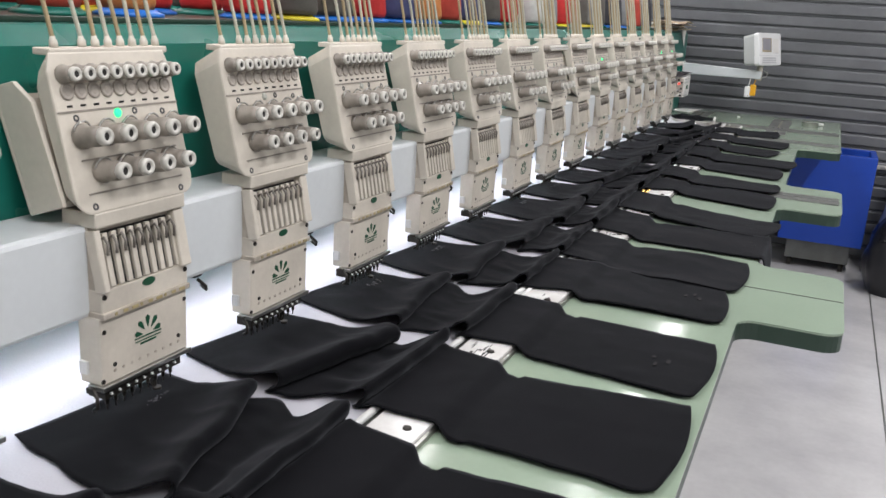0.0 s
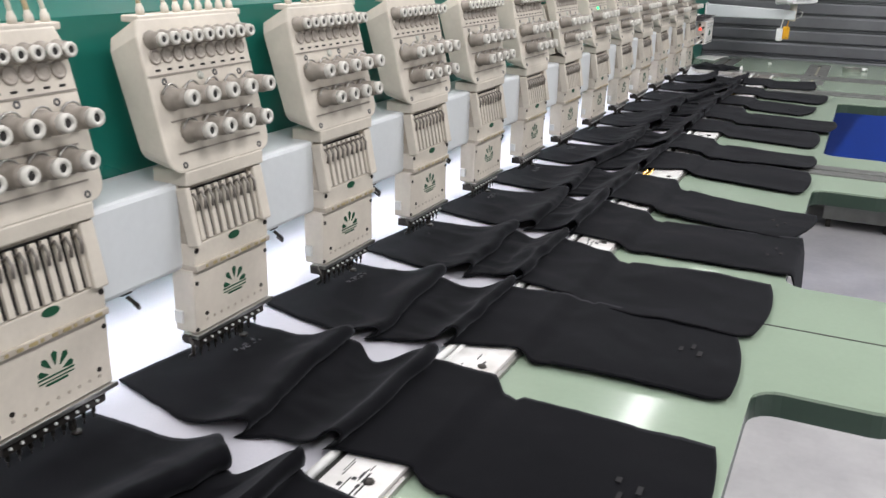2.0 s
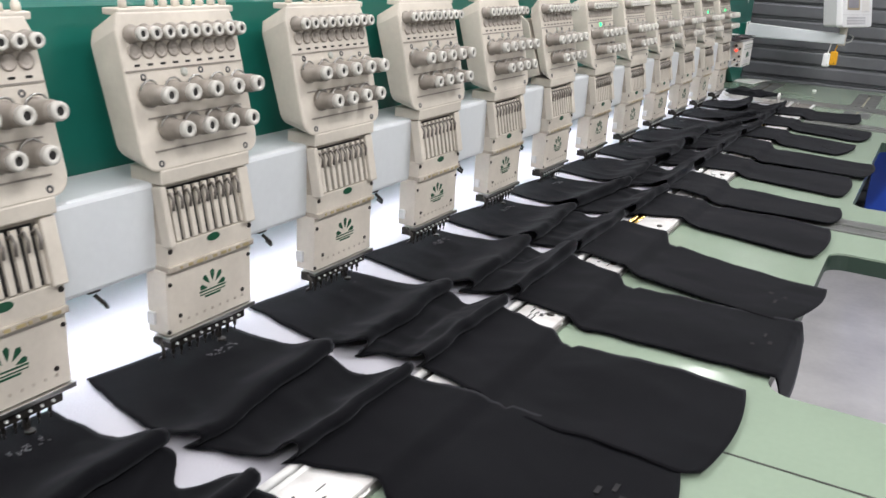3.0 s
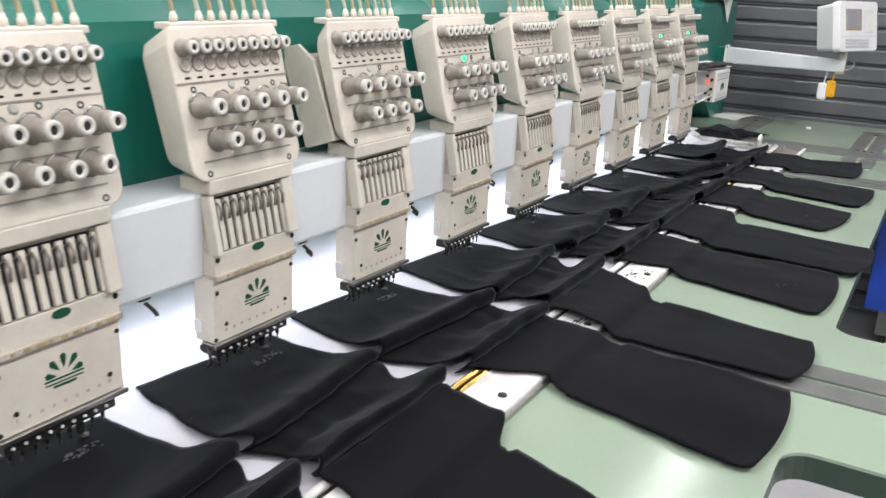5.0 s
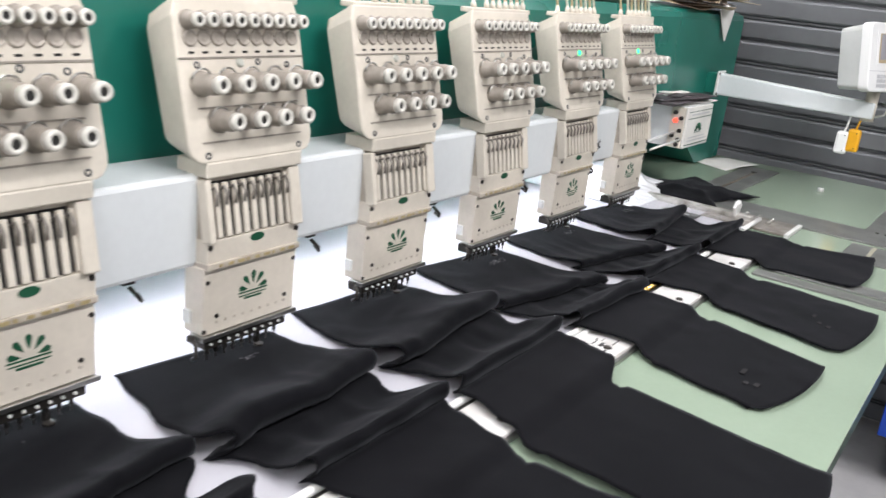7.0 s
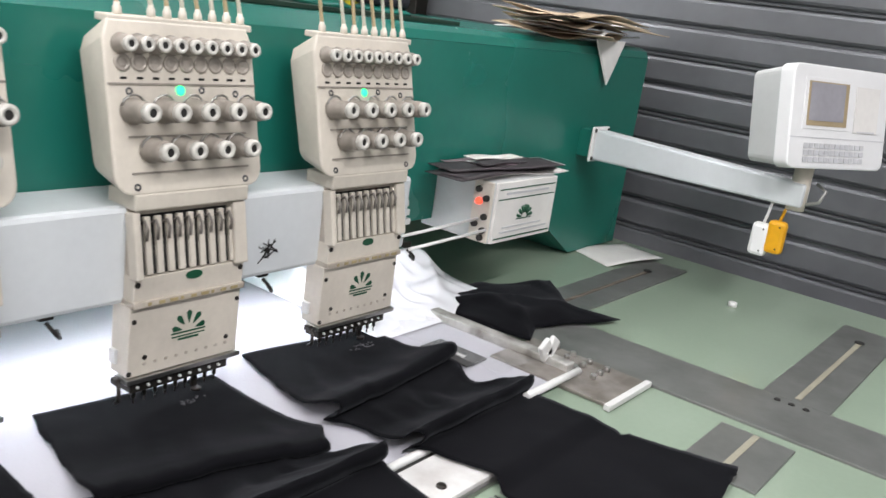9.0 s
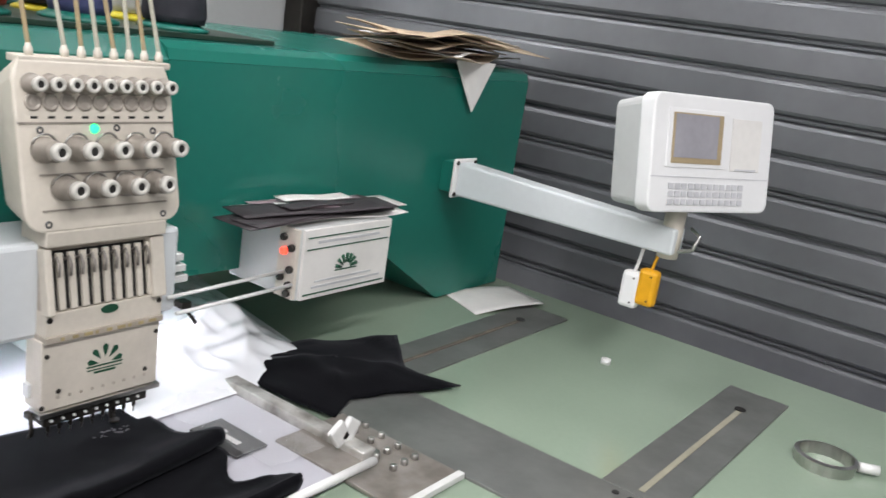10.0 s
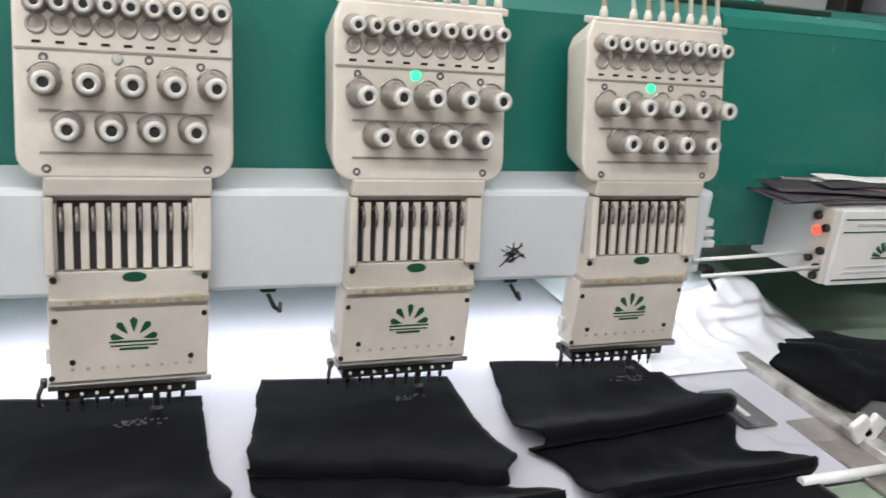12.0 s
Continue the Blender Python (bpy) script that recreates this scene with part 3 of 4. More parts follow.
for i in (3, 7, 11):
    part("second_rod", cyl(NB(), (0.2605, i * S - 0.14, TZ + 0.0075), (0.2605, i * S + 0.125, TZ + 0.0075), 0.0042, seg=10), BRASS if i == 7 else WHITEBAR, frame_rail)
# ink scribbled on the plates between the cloths
for k in (1, 2, 4, 5, 7, 8, 10):
    ri = random.Random(k + 40)
    sb = NB()
    for i in range(10):
        cx, cy = 0.292 + ri.uniform(-0.020, 0.018), k * S + 0.150 + ri.uniform(-0.030, 0.024)
        box(sb, (cx, cy, TZ + 0.0092), (cx + ri.uniform(0.0010, 0.0026), cy + ri.uniform(0.004, 0.026), TZ + 0.0097))
    for i in range(3):
        cx, cy = 0.292 + ri.uniform(-0.012, 0.010), k * S + 0.150 + ri.uniform(-0.016, 0.012)
        box(sb, (cx, cy, TZ + 0.0092), (cx + ri.uniform(0.003, 0.006), cy + ri.uniform(0.003, 0.008), TZ + 0.0098))
    part("ink_mark", sb, INK, frame_rail, "black ink scribble on the bright plate")
part("end_bar", box(NB(), (-0.089, 3.836, TZ + 0.002), (0.232, 3.858, TZ + 0.016), 0.002), ALU, frame_rail)
part("end_bar_lip", box(NB(), (-0.089, 3.860, TZ + 0.002), (0.232, 3.866, TZ + 0.010), 0.001), STEEL, frame_rail)
part("end_plate", box(NB(), (0.132, 3.791, TZ + 0.001), (0.319, 3.908, TZ + 0.006), 0.001), DULLPLATE, frame_rail, "dull brown-grey end plate")
part("end_grip", box(NB(), (0.3195, 3.781, TZ + 0.001), (0.329, 3.908, TZ + 0.009), 0.001), WHITEBAR, frame_rail)
part("clamp_rod", cyl(NB(), (0.251, 3.70, TZ + 0.016), (0.251, 3.834, TZ + 0.016), 0.0052), WHITEBAR, frame_rail)
for i in range(3):
    for j in range(4):
        part("stud", lathe(NB(), (0.177 + j * 0.030, 3.862 + i * 0.02 - j * 0.004, TZ + 0.006), (0, 0, 1), [(0, 0.0045), (0.006, 0.0042), (0.007, 0.003)], 10), STEEL, frame_rail)
wing = NB()
for a in (-0.6, 0.6):
    box(wing, (-0.004, -0.012, 0), (0.004, 0.012, 0.03), 0.003, Matrix.Translation((0.197, 3.838, TZ + 0.016)) @ Matrix.Rotation(a, 4, "X"))
part("wing_nut", wing, WHITEBAR, frame_rail, "white wing nut")
plate = thing("needle_plate", "dark grey needle plate lying in the white backing", "needle plate")
part("plate_body", box(NB(), (0.056, 3.7255, TZ + 0.0055), (0.139, 3.7725, TZ + 0.0085), 0.0008), PADGREY, plate)
part("plate_slot", box(NB(), (0.082, 3.7435, TZ + 0.0087), (0.119, 3.7505, TZ + 0.0095)), WHITEBAR, plate)
part("plate_hook", box(NB(), (0.082, 3.7385, TZ + 0.0087), (0.089, 3.7555, TZ + 0.0097)), WHITEBAR, plate)

# ---- black fabric pieces ----

def smooth(pts, n):
    """n + 1 points, evenly spaced along a smooth curve through the given ones."""
    q = [pts[0]] + pts + [pts[-1]]
    fine = []
    for i in range(len(pts) - 1):
        p0, p1, p2, p3 = (Vector(p) for p in q[i:i + 4])
        for j in range(12):
            t = j / 12
            fine.append(0.5 * (2 * p1 + (p2 - p0) * t + (2 * p0 - 5 * p1 + 4 * p2 - p3) * t * t + (3 * p1 - p0 - 3 * p2 + p3) * t ** 3))
    fine.append(Vector(pts[-1]))
    run = [0.0]
    for a, b in zip(fine, fine[1:]):
        run.append(run[-1] + (b - a).length)
    out, i = [], 0
    for k in range(n + 1):
        d = run[-1] * k / n
        while i < len(fine) - 2 and run[i + 1] < d:
            i += 1
        f = (d - run[i]) / max(1e-9, run[i + 1] - run[i])
        out.append(fine[i].lerp(fine[i + 1], min(1, max(0, f))))
    return out


# Outline of each cloth beyond the rail, as offsets from its head's place: near edge at the rail and
# at the end, far edge at the rail, at the notch and at the end, and how far the two corners reach.
Shape = collections.namedtuple("Shape", "lo_rail lo_end hi_rail hi_notch hi_end x_lo x_hi r1 h1 w1 twist")
USUAL = Shape(-0.085, -0.115, 0.120, 0.095, 0.108, 0.590, 0.595, 0.118, 0.024, 0.030, -0.02)
SHAPES = {
    0: USUAL._replace(lo_rail=-0.10, hi_notch=0.090, twist=-0.07, h1=0.030),
    1: USUAL._replace(lo_rail=-0.095, hi_end=0.126, twist=0.06, h1=0.032, w1=0.040),
    2: USUAL._replace(lo_rail=-0.082, lo_end=-0.120, hi_rail=0.138, hi_notch=0.104, r1=0.110),
    3: USUAL._replace(lo_rail=-0.056, lo_end=-0.062, hi_rail=0.150, hi_notch=0.146, hi_end=0.170, x_hi=0.565, r1=0.115),
    4: USUAL._replace(lo_rail=-0.122, lo_end=-0.142, hi_rail=0.104, hi_notch=0.075, hi_end=0.092, r1=0.128),
    5: USUAL._replace(lo_rail=-0.115, lo_end=-0.125, hi_rail=0.106, hi_notch=0.070, hi_end=0.087, x_lo=0.648, x_hi=0.640, r1=0.130, w1=0.036),
    6: USUAL._replace(lo_rail=-0.135, lo_end=-0.204, hi_rail=0.112, hi_notch=0.045, hi_end=-0.008, x_lo=0.600, x_hi=0.636),
    7: USUAL._replace(lo_rail=-0.045, lo_end=-0.120, hi_rail=0.132, hi_notch=0.118, hi_end=0.112, r1=0.120, h1=0.026, twist=0.03),
    8: USUAL._replace(lo_rail=-0.128, lo_end=-0.148, hi_rail=0.068, hi_notch=0.028, hi_end=0.010, r1=0.116),
    9: USUAL._replace(lo_rail=-0.066, lo_end=-0.134, hi_rail=0.116, hi_notch=0.100, hi_end=0.110, x_lo=0.582, x_hi=0.582, r1=0.112, h1=0.033, w1=0.044),
    10: USUAL._replace(lo_rail=-0.136, lo_end=-0.165, hi_rail=0.120, hi_notch=0.054, hi_end=0.034, x_lo=0.610, x_hi=0.622, r1=0.104, h1=0.034, w1=0.046),
    11: USUAL._replace(lo_rail=-0.086, lo_end=-0.160, hi_rail=0.132, hi_notch=0.110, hi_end=0.058, x_lo=0.515, x_hi=0.550, r1=0.135, h1=0.018, w1=0.034, twist=0.05),
    12: USUAL._replace(lo_rail=-0.068, lo_end=-0.142, hi_rail=0.124, hi_notch=0.108, hi_end=0.098, x_lo=0.552, x_hi=0.570, r1=0.128, h1=0.017, w1=0.036, twist=0.07),
    13: USUAL._replace(lo_rail=-0.060, lo_end=-0.052, hi_rail=0.150, hi_notch=0.150, hi_end=0.205, x_lo=0.510, x_hi=0.500, r1=0.104, twist=-0.03),
}


def eased(x, xs, ys):
    """The value at x of a curve that glides from station to station."""
    for x0, x1, a, b in zip(xs, xs[1:], ys, ys[1:]):
        if x <= x1:
            t = min(1.0, max(0.0, (x - x0) / (x1 - x0)))
            return a + (b - a) * (t if x1 - x0 > 0.12 else t * t * (3 - 2 * t))
    return ys[-1]


def fabric_piece(k):
    rg = random.Random(k * 7 + 1)
    q = SHAPES.get(k, USUAL)
    x_end = max(q.x_lo, q.x_hi)
    sh = 0.5 * (q.lo_end + q.hi_end)
    r1, r2 = q.r1, 0.222 + rg.uniform(-0.006, 0.006)
    h1, h2 = q.h1, rg.uniform(0.022, 0.029)
    w1, w2 = q.w1, rg.uniform(0.024, 0.030)
    sag = rg.uniform(0.8, 1.3)
    out1, out2, dip = rg.uniform(0.006, 0.020), rg.uniform(0.010, 0.024), rg.uniform(0.004, 0.026)
    crease = rg.uniform(0.8, 2.2)
    NU, NV = 130, 34

    def fold(xr, h, w, tuck):
        return [(xr - 0.6 * w, h * 0.34), (xr + 0.2 * w, h * 0.76), (xr + 0.74 * w, h), (xr + 0.95 * w, h * 0.88), (xr + 0.96 * w, h * 0.60), (xr + 0.80 * w, h * 0.25), (xr + (0.90 - 0.40 * tuck) * w, h * 0.06), (xr + (1.0 - 0.35 * tuck) * w, 0.0)]

    def column(v):
        c = v - 0.5
        a = 0.92 + 0.35 * noise.noise((v * 1.8, k * 3.1, 1))
        b = 0.92 + 0.30 * noise.noise((v * 2.0, k * 3.1, 6))
        xa, xb = r1 + q.twist * c + 0.009 * noise.noise((v * 2.6, k * 1.7, 4)), r2 + 0.20 * q.twist * c + 0.006 * noise.noise((v * 4.0, k * 2.3, 7))
        end = q.x_lo + (q.x_hi - q.x_lo) * v + 0.014 * (1 - (2 * c) ** 2) - 0.016 * max(0.0, (-2 * c - 0.86) / 0.14) ** 2
        pts = [(-0.058 + 0.026 * v, 0), (-0.01, 0.0), (xa - 2.3 * w1, 0.001), (xa - 1.4 * w1, 0.12 * h1 * a)] + fold(xa, h1 * a, w1, sag)
        pts += [((xa + xb) / 2 + 0.016, 0.10 * h2)] if xb - 0.6 * w2 - xa - w1 > 0.03 else []
        pts += fold(xb, h2 * b, w2, 1.3)
        pts += [(0.30, 0), (0.35, 0), (0.40, 0), (0.5, 0), (end, 0)]
        return smooth([(x, 0.0, z) for x, z in pts], NU)
    cols = [column(j / NV) for j in range(NV + 1)]
    xm = 0.5 * (r1 + r2) + 0.02
    xs = (-0.06, r1 - 0.03, r1 + 0.5 * w1, xm, r2, 0.262, 0.330, 0.360, 0.374, 0.376, 0.60)
    y_lo = (-0.073, -0.112, -0.108 - 0.5 * out2, -0.105 + 0.6 * dip, -0.090 - 0.6 * out1, 0.5 * (q.lo_rail - 0.095), q.lo_rail, q.lo_rail - 0.016, 0.82 * q.lo_rail + 0.18 * q.lo_end - 0.014, 0.80 * q.lo_rail + 0.20 * q.lo_end - 0.008, q.lo_end)
    y_hi = (0.136, 0.130, 0.132 + out1, 0.130 - dip, 0.132 + out2, 0.5 * (q.hi_rail + 0.140), q.hi_rail, q.hi_notch + 0.006, q.hi_notch, q.hi_notch + 0.011, q.hi_end)

    def fn(u, v):
        p = cols[round(v * NV)][round(u * NU)]
        x, z = p.x, p.z
        m1 = math.exp(-((x - xm) / 0.04) ** 2)
        lo, hi = eased(x, xs, y_lo), eased(x, xs, y_hi)
        low, top = (1 - v) ** 5, v ** 5
        y = k * S + lo + (hi - lo) * v
        y += 0.004 * (low + top) * noise.noise((x * 24, k * 2.0, v * 9)) + 0.0012 * (low + top) * noise.noise((x * 110, k * 4.0, v * 5))
        base = TZ + 0.0055
        if x > 0.232:
            base = TZ + 0.0050 + 0.0078 * max(0.0, min(1, (x - 0.232) / 0.010, (0.352 - x) / 0.020))
        z += base + 0.0050 * max(0.0, noise.noise((x * 5 + y * 2, y * 7, k * 2.0)) + 0.05) + 0.012 * m1 * max(0.0, noise.noise((x * 14 + y * 20, y * 16, k)))
        # long thin creases that run from the folds
        z += 0.0022 * math.exp(-((x - r1) / 0.10) ** 2) * (1 - abs(2 * (crease * v * 2 + x * 9 + 0.8 * noise.noise((x * 8, y * 8, k)) - math.floor(crease * v * 2 + x * 9 + 0.8 * noise.noise((x * 8, y * 8, k)))) - 1)) ** 3
        z += 0.0014 * max(0.0, noise.noise((x * 22, y * 20, 3)))
        z += 0.006 * (top + 0.5 * low) * max(0.0, noise.noise((x * 7, k * 5.0, 2)))
        if k in (8, 10) and x > 0.24:
            z += 0.0045 * min(1.0, (x - 0.24) / 0.03)
        # the end that reaches past the table's edge hangs down
        if k == 5 and x > 0.622:
            z -= 1.6 * (x - 0.622)
            x = 0.622 + 0.35 * (x - 0.622)
        return (x, y, z)
    names = "black jersey sleeve panel with rolled folds, half embroidered"
    f = solid("black_cloth", sheet(NB(), NU, NV, fn), CLOTH, names, "cloth", "cloths under the heads")
    sol = f.modifiers.new("thickness", "SOLIDIFY")
    sol.thickness, sol.offset = 0.0016, 1.0
    # stitched mark under the needles
    st = NB()
    for i in range(26):
        a = rg.uniform(0, 6.28)
        cx, cy = 0.012 + rg.uniform(-0.006, 0.006), k * S + 0.075 + rg.uniform(-0.022, 0.022)
        cyl(st, (cx, cy, TZ + 0.0085), (cx + 0.003 * math.cos(a), cy + 0.004 * math.sin(a), TZ + 0.0085), 0.0007, seg=4)
    part("embroidery", st, THREADMARK, f, "small grey embroidered mark")
    if k % 3 != 1:
        pr = NB()
        for i in range(3):
            cx, cy = x_end - 0.080 + i * 0.013 + rg.uniform(-0.004, 0.004), k * S + sh + rg.uniform(-0.03, 0.02)
            box(pr, (cx, cy, TZ + 0.0083), (cx + rg.uniform(0.003, 0.007), cy + rg.uniform(0.006, 0.018), TZ + 0.0090))
        part("chalk_mark", pr, CHALK, f, "faint grey tailor's mark")


CHALK = mat("faint_chalk", (0.011, 0.011, 0.012), 0.9)
THREADMARK = mat("grey_thread", (0.11, 0.11, 0.12), 0.7)
for k in range(-1, 14):
    fabric_piece(k)

# ---- end of the machine: scrap, film, box, arm, monitor ----
def scrap(u, v):
    ang = v * 2 * math.pi
    rim = [(-0.085, 3.905), (0.02, 3.885), (0.125, 3.905), (0.10, 3.96), (0.165, 4.125), (0.08, 4.10), (-0.02, 4.20), (-0.045, 4.11), (-0.08, 4.06), (-0.10, 3.98)]
    n = len(rim)
    i = int(v * n) % n
    t = v * n - int(v * n)
    a, b = rim[i], rim[(i + 1) % n]
    ex, ey = a[0] + (b[0] - a[0]) * t, a[1] + (b[1] - a[1]) * t
    cx, cy = 0.01, 4.02
    x, y = cx + (ex - cx) * u, cy + (ey - cy) * u
    return (x, y, TZ + 0.008 + 0.016 * (1 - u * u) + 0.014 * max(0, noise.noise((x * 18, y * 18, 2))) * (1 - 0.4 * u))


f = solid("fabric_scrap", sheet(NB(), 14, 60, scrap), CLOTH, "crumpled offcut of black ribbed jersey fabric", "fabric scrap")
f.location = (0.012, -0.016, 0)
f.modifiers.new("thickness", "SOLIDIFY").thickness = 0.0016


def film(u, v):
    x, y = -0.46 + 0.47 * u, 3.69 + 0.31 * v + 0.10 * (1 - u) * v
    n1, n2 = noise.noise((x * 6, y * 7, 0)), noise.noise((x * 11 + y * 5, y * 9, 4))
    n3 = noise.noise((x * 26 - y * 9, y * 22, 8))
    nz = 0.55 * n1 + 0.65 * (0.35 - abs(n2)) + 0.30 * (0.3 - abs(n3))
    e = min(1.0, 4 * u, 3.2 * (1 - u), 6 * v, 3.5 * (1 - v))
    return (x, y, TZ + 0.006 + e * max(0.0, 0.036 + 0.062 * nz))


solid("plastic_film", sheet(NB(), 84, 84, film), PLASTIC, "crumpled white translucent plastic film heap", "plastic film")
CLEAR = mat("clear_film", (0.90, 0.91, 0.93), 0.16, vary=0.02)
CLEAR.node_tree.nodes["Principled BSDF"].inputs["Alpha"].default_value = 0.12


def flat_film(u, v):
    x, y = -0.03 + 0.215 * u, 3.724 + 0.014 * u + (0.104 - 0.02 * u) * v
    crease = abs(noise.noise((x * 15 + y * 22, y * 10, 5)))
    return (x, y, TZ + 0.0098 + 0.007 * max(0.0, 0.30 - crease) + 0.003 * max(0.0, noise.noise((x * 30, y * 26, 9))))


solid("film_sheet", sheet(NB(), 60, 50, flat_film), CLEAR, "clear plastic film sheet lying creased over the white backing", "plastic film")

cb = thing("control_box", "cream metal control box with printed front and red light", "control box", pose(0.0225, -0.026, 0.001))
part("box_body", box(NB(), (-0.147, 3.945, 0.918), (-0.010, 4.128, 1.019), 0.003), MONSIDE, cb)
part("front_panel", box(NB(), (-0.0105, 3.949, 0.919), (-0.0055, 4.126, 1.018), 0.001), PAPER, cb, "white printed front panel")
part("connector_strip", box(NB(), (-0.045, 3.940, 0.920), (-0.010, 3.9455, 1.018), 0.001), CREAM, cb)
part("red_button", lathe(NB(), (-0.032, 3.941, 0.985), (0, -1, 0), [(0, 0.006), (0.006, 0.005), (0.007, 0.003)], 10), REDLED, cb, "lit red lamp")
for x, z in ((-0.018, 0.992), (-0.018, 0.962), (-0.034, 0.948), (-0.018, 0.940), (-0.034, 1.004), (-0.020, 0.928)):
    part("connector", lathe(NB(), (x, 3.9405, z), (0, -1, 0), [(0, 0.0055), (0.006, 0.005)], 10), BLACKSTEEL, cb)
for z0, z1, y0, y1 in ((1.006, 1.0075, 3.955, 4.12), (0.9895, 0.991, 3.955, 4.12), (0.925, 0.927, 3.955, 4.12), (0.9975, 1.001, 3.975, 4.10), (0.934, 0.937, 3.97, 4.11), (0.942, 0.9445, 3.975, 4.09)):
    part("print_bar", box(NB(), (-0.0056, y0, z0), (-0.0045, y1, z1)), LOGO if z1 - z0 < 0.0022 else KEYGREY, cb)
lg = NB()
for i in range(7):
    a = radians(15 + i * 25)
    d = Vector((0, math.cos(a), math.sin(a)))
    c0 = Vector((-0.005, 4.035, 0.955))
    cyl(lg, c0 + d * 0.009, c0 + d * 0.022, 0.0016, 0.0030, 6)
box(lg, (-0.0055, 4.013, 0.9535), (-0.0045, 4.057, 0.9550))
part("emblem", lg, LOGO, cb, "dark green fan-shaped emblem")
for x, z in ((-0.008, 0.957), (0.010, 0.943)):
    solid("drive_rod", cyl(NB(), (x, 3.73, z - 0.006), (x, 3.914, z), 0.0024, seg=10), WHITEBAR, "thin steel rod between beam and box", "rod")
pile = thing("paper_pile", "low pile of pink and white papers lying on the control box", "papers", pose(0.0225, -0.026, 0.001))
DARKPAPER = mat("dark_carbon_paper", (0.06, 0.05, 0.055), 0.6)
for i in range(11):
    rg = random.Random(i + 20)
    w, d = (rg.uniform(0.018, 0.036), rg.uniform(0.08, 0.15)) if i < 8 else (rg.uniform(0.010, 0.018), rg.uniform(0.05, 0.085))
    m = Matrix.Translation((-0.065 + rg.uniform(-0.015, 0.015), 4.02 + rg.uniform(-0.02, 0.03), 1.0200 + i * 0.0020)) @ Matrix.Rotation(rg.uniform(-0.20, 0.20), 4, "Z") @ Matrix.Rotation(rg.uniform(-0.025, 0.025), 4, "X")
    cu = rg.uniform(0.0, 0.005)
    ps = sheet(NB(), 4, 10, lambda u, v: m @ Vector(((u - 0.5) * 2 * w, (v - 0.5) * 2 * d, cu * math.sin(4 * v + i) ** 2)))
    o = part("sheet", ps, (PAPER, DARKPAPER, PINKPAPER, DARKPAPER, PAPER, DARKPAPER, PINKPAPER, DARKPAPER, PAPER, DARKPAPER, PAPER)[i], pile)
    o.modifiers.new("thickness", "SOLIDIFY").thickness = 0.0012

END = pose(0.012, -0.037, -0.007)
arm = thing("monitor_arm", "grey steel swing arm bolted to the green housing", "arm", END)
part("mount_block", box(NB(), (-0.1140, 4.405, 1.025), (-0.0830, 4.452, 1.080), 0.002), GREEN, arm)
part("mount_plate", box(NB(), (-0.0828, 4.395, 1.018), (-0.0765, 4.462, 1.088), 0.003), WHITEBAR, arm)
for y, z in ((4.402, 1.081), (4.455, 1.081), (4.402, 1.025), (4.455, 1.025)):
    part("bolt", lathe(NB(), (-0.079, y, z), (1, 0, 0), [(0, 0.005), (0.004, 0.004)], 8), BLACKSTEEL, arm)
bm = NB()
prism(bm, [(-0.078, 1.022), (-0.078, 1.082), (0.335, 1.067), (0.335, 1.025)], "y", 4.405, 4.445, 0.004)
part("bar", bm, BEAM, arm)
part("pivot", cyl(NB(), (0.322, 4.425, 1.018), (0.322, 4.425, 1.10), 0.016), CREAM, arm)
part("clip", tube_path(NB(), [(0.335, 4.425, 1.03), (0.36, 4.42, 1.04), (0.365, 4.43, 1.06), (0.345, 4.44, 1.068)], 0.003, 6), STEEL, arm)

# monitor: face turned to the operator and tipped back
right = Vector((0.098, 0.245, 0)).normalized()
upv = Vector((-0.034, -0.002, 0.172)).normalized()
nrm = right.cross(upv).normalized()
upv = nrm.cross(right).normalized()
centre = Vector((0.370, 4.393, 1.178))
M = Matrix(((right.x, upv.x, nrm.x, centre.x), (right.y, upv.y, nrm.y, centre.y), (right.z, upv.z, nrm.z, centre.z), (0, 0, 0, 1)))
mon = thing("control_monitor", "white plastic control monitor with small screen and keypad", "monitor", M)
bm = NB()
fr, rr_ = [], []
for cx, cy_, a0 in ((0.115, 0.071, 0), (-0.115, 0.071, 90), (-0.115, -0.071, 180), (0.115, -0.071, 270)):
    for i in range(5):
        a = radians(a0 + 90 * i / 4)
        fr.append((cx + 0.014 * math.cos(a), cy_ + 0.014 * math.sin(a)))
prism(bm, fr, "z", -0.028, 0.0, 0.003)
part("front_frame", bm, MONITOR, mon)
bm = NB()
a = [bm.verts.new((x * 0.97, y * 0.96, -0.028)) for x, y in fr]
b = [bm.verts.new((x * 0.90, y * 0.90, -0.090)) for x, y in fr]
bm.faces.new(b)
for i in range(len(a)):
    bm.faces.new((a[i], a[(i + 1) % len(a)], b[(i + 1) % len(a)], b[i]))
bmesh.ops.recalc_face_normals(bm, faces=bm.faces)
part("rear_shell", bm, MONSIDE, mon)
part("bezel", box(NB(), (-0.100, -0.020, -0.001), (0.022, 0.064, 0.0015), 0.0005), MONITOR, mon)
part("screen_rim", box(NB(), (-0.092, -0.014, 0.0016), (0.012, 0.058, 0.0026)), SCREENRIM, mon)
part("screen", box(NB(), (-0.088, -0.006, 0.0027), (0.002, 0.056, 0.0032)), SCREEN, mon, "grey switched-on screen")
part("side_panel", box(NB(), (0.034, -0.022, 0.0002), (0.100, 0.056, 0.0014), 0.0004), PAPER, mon)
part("panel_slot", box(NB(), (0.045, -0.0215, 0.0015), (0.092, -0.0185, 0.0022)), KEYGREY, mon)
part("seam", box(NB(), (-0.128, -0.0345, 0.0002), (0.128, -0.0330, 0.0008)), KEYGREY, mon)
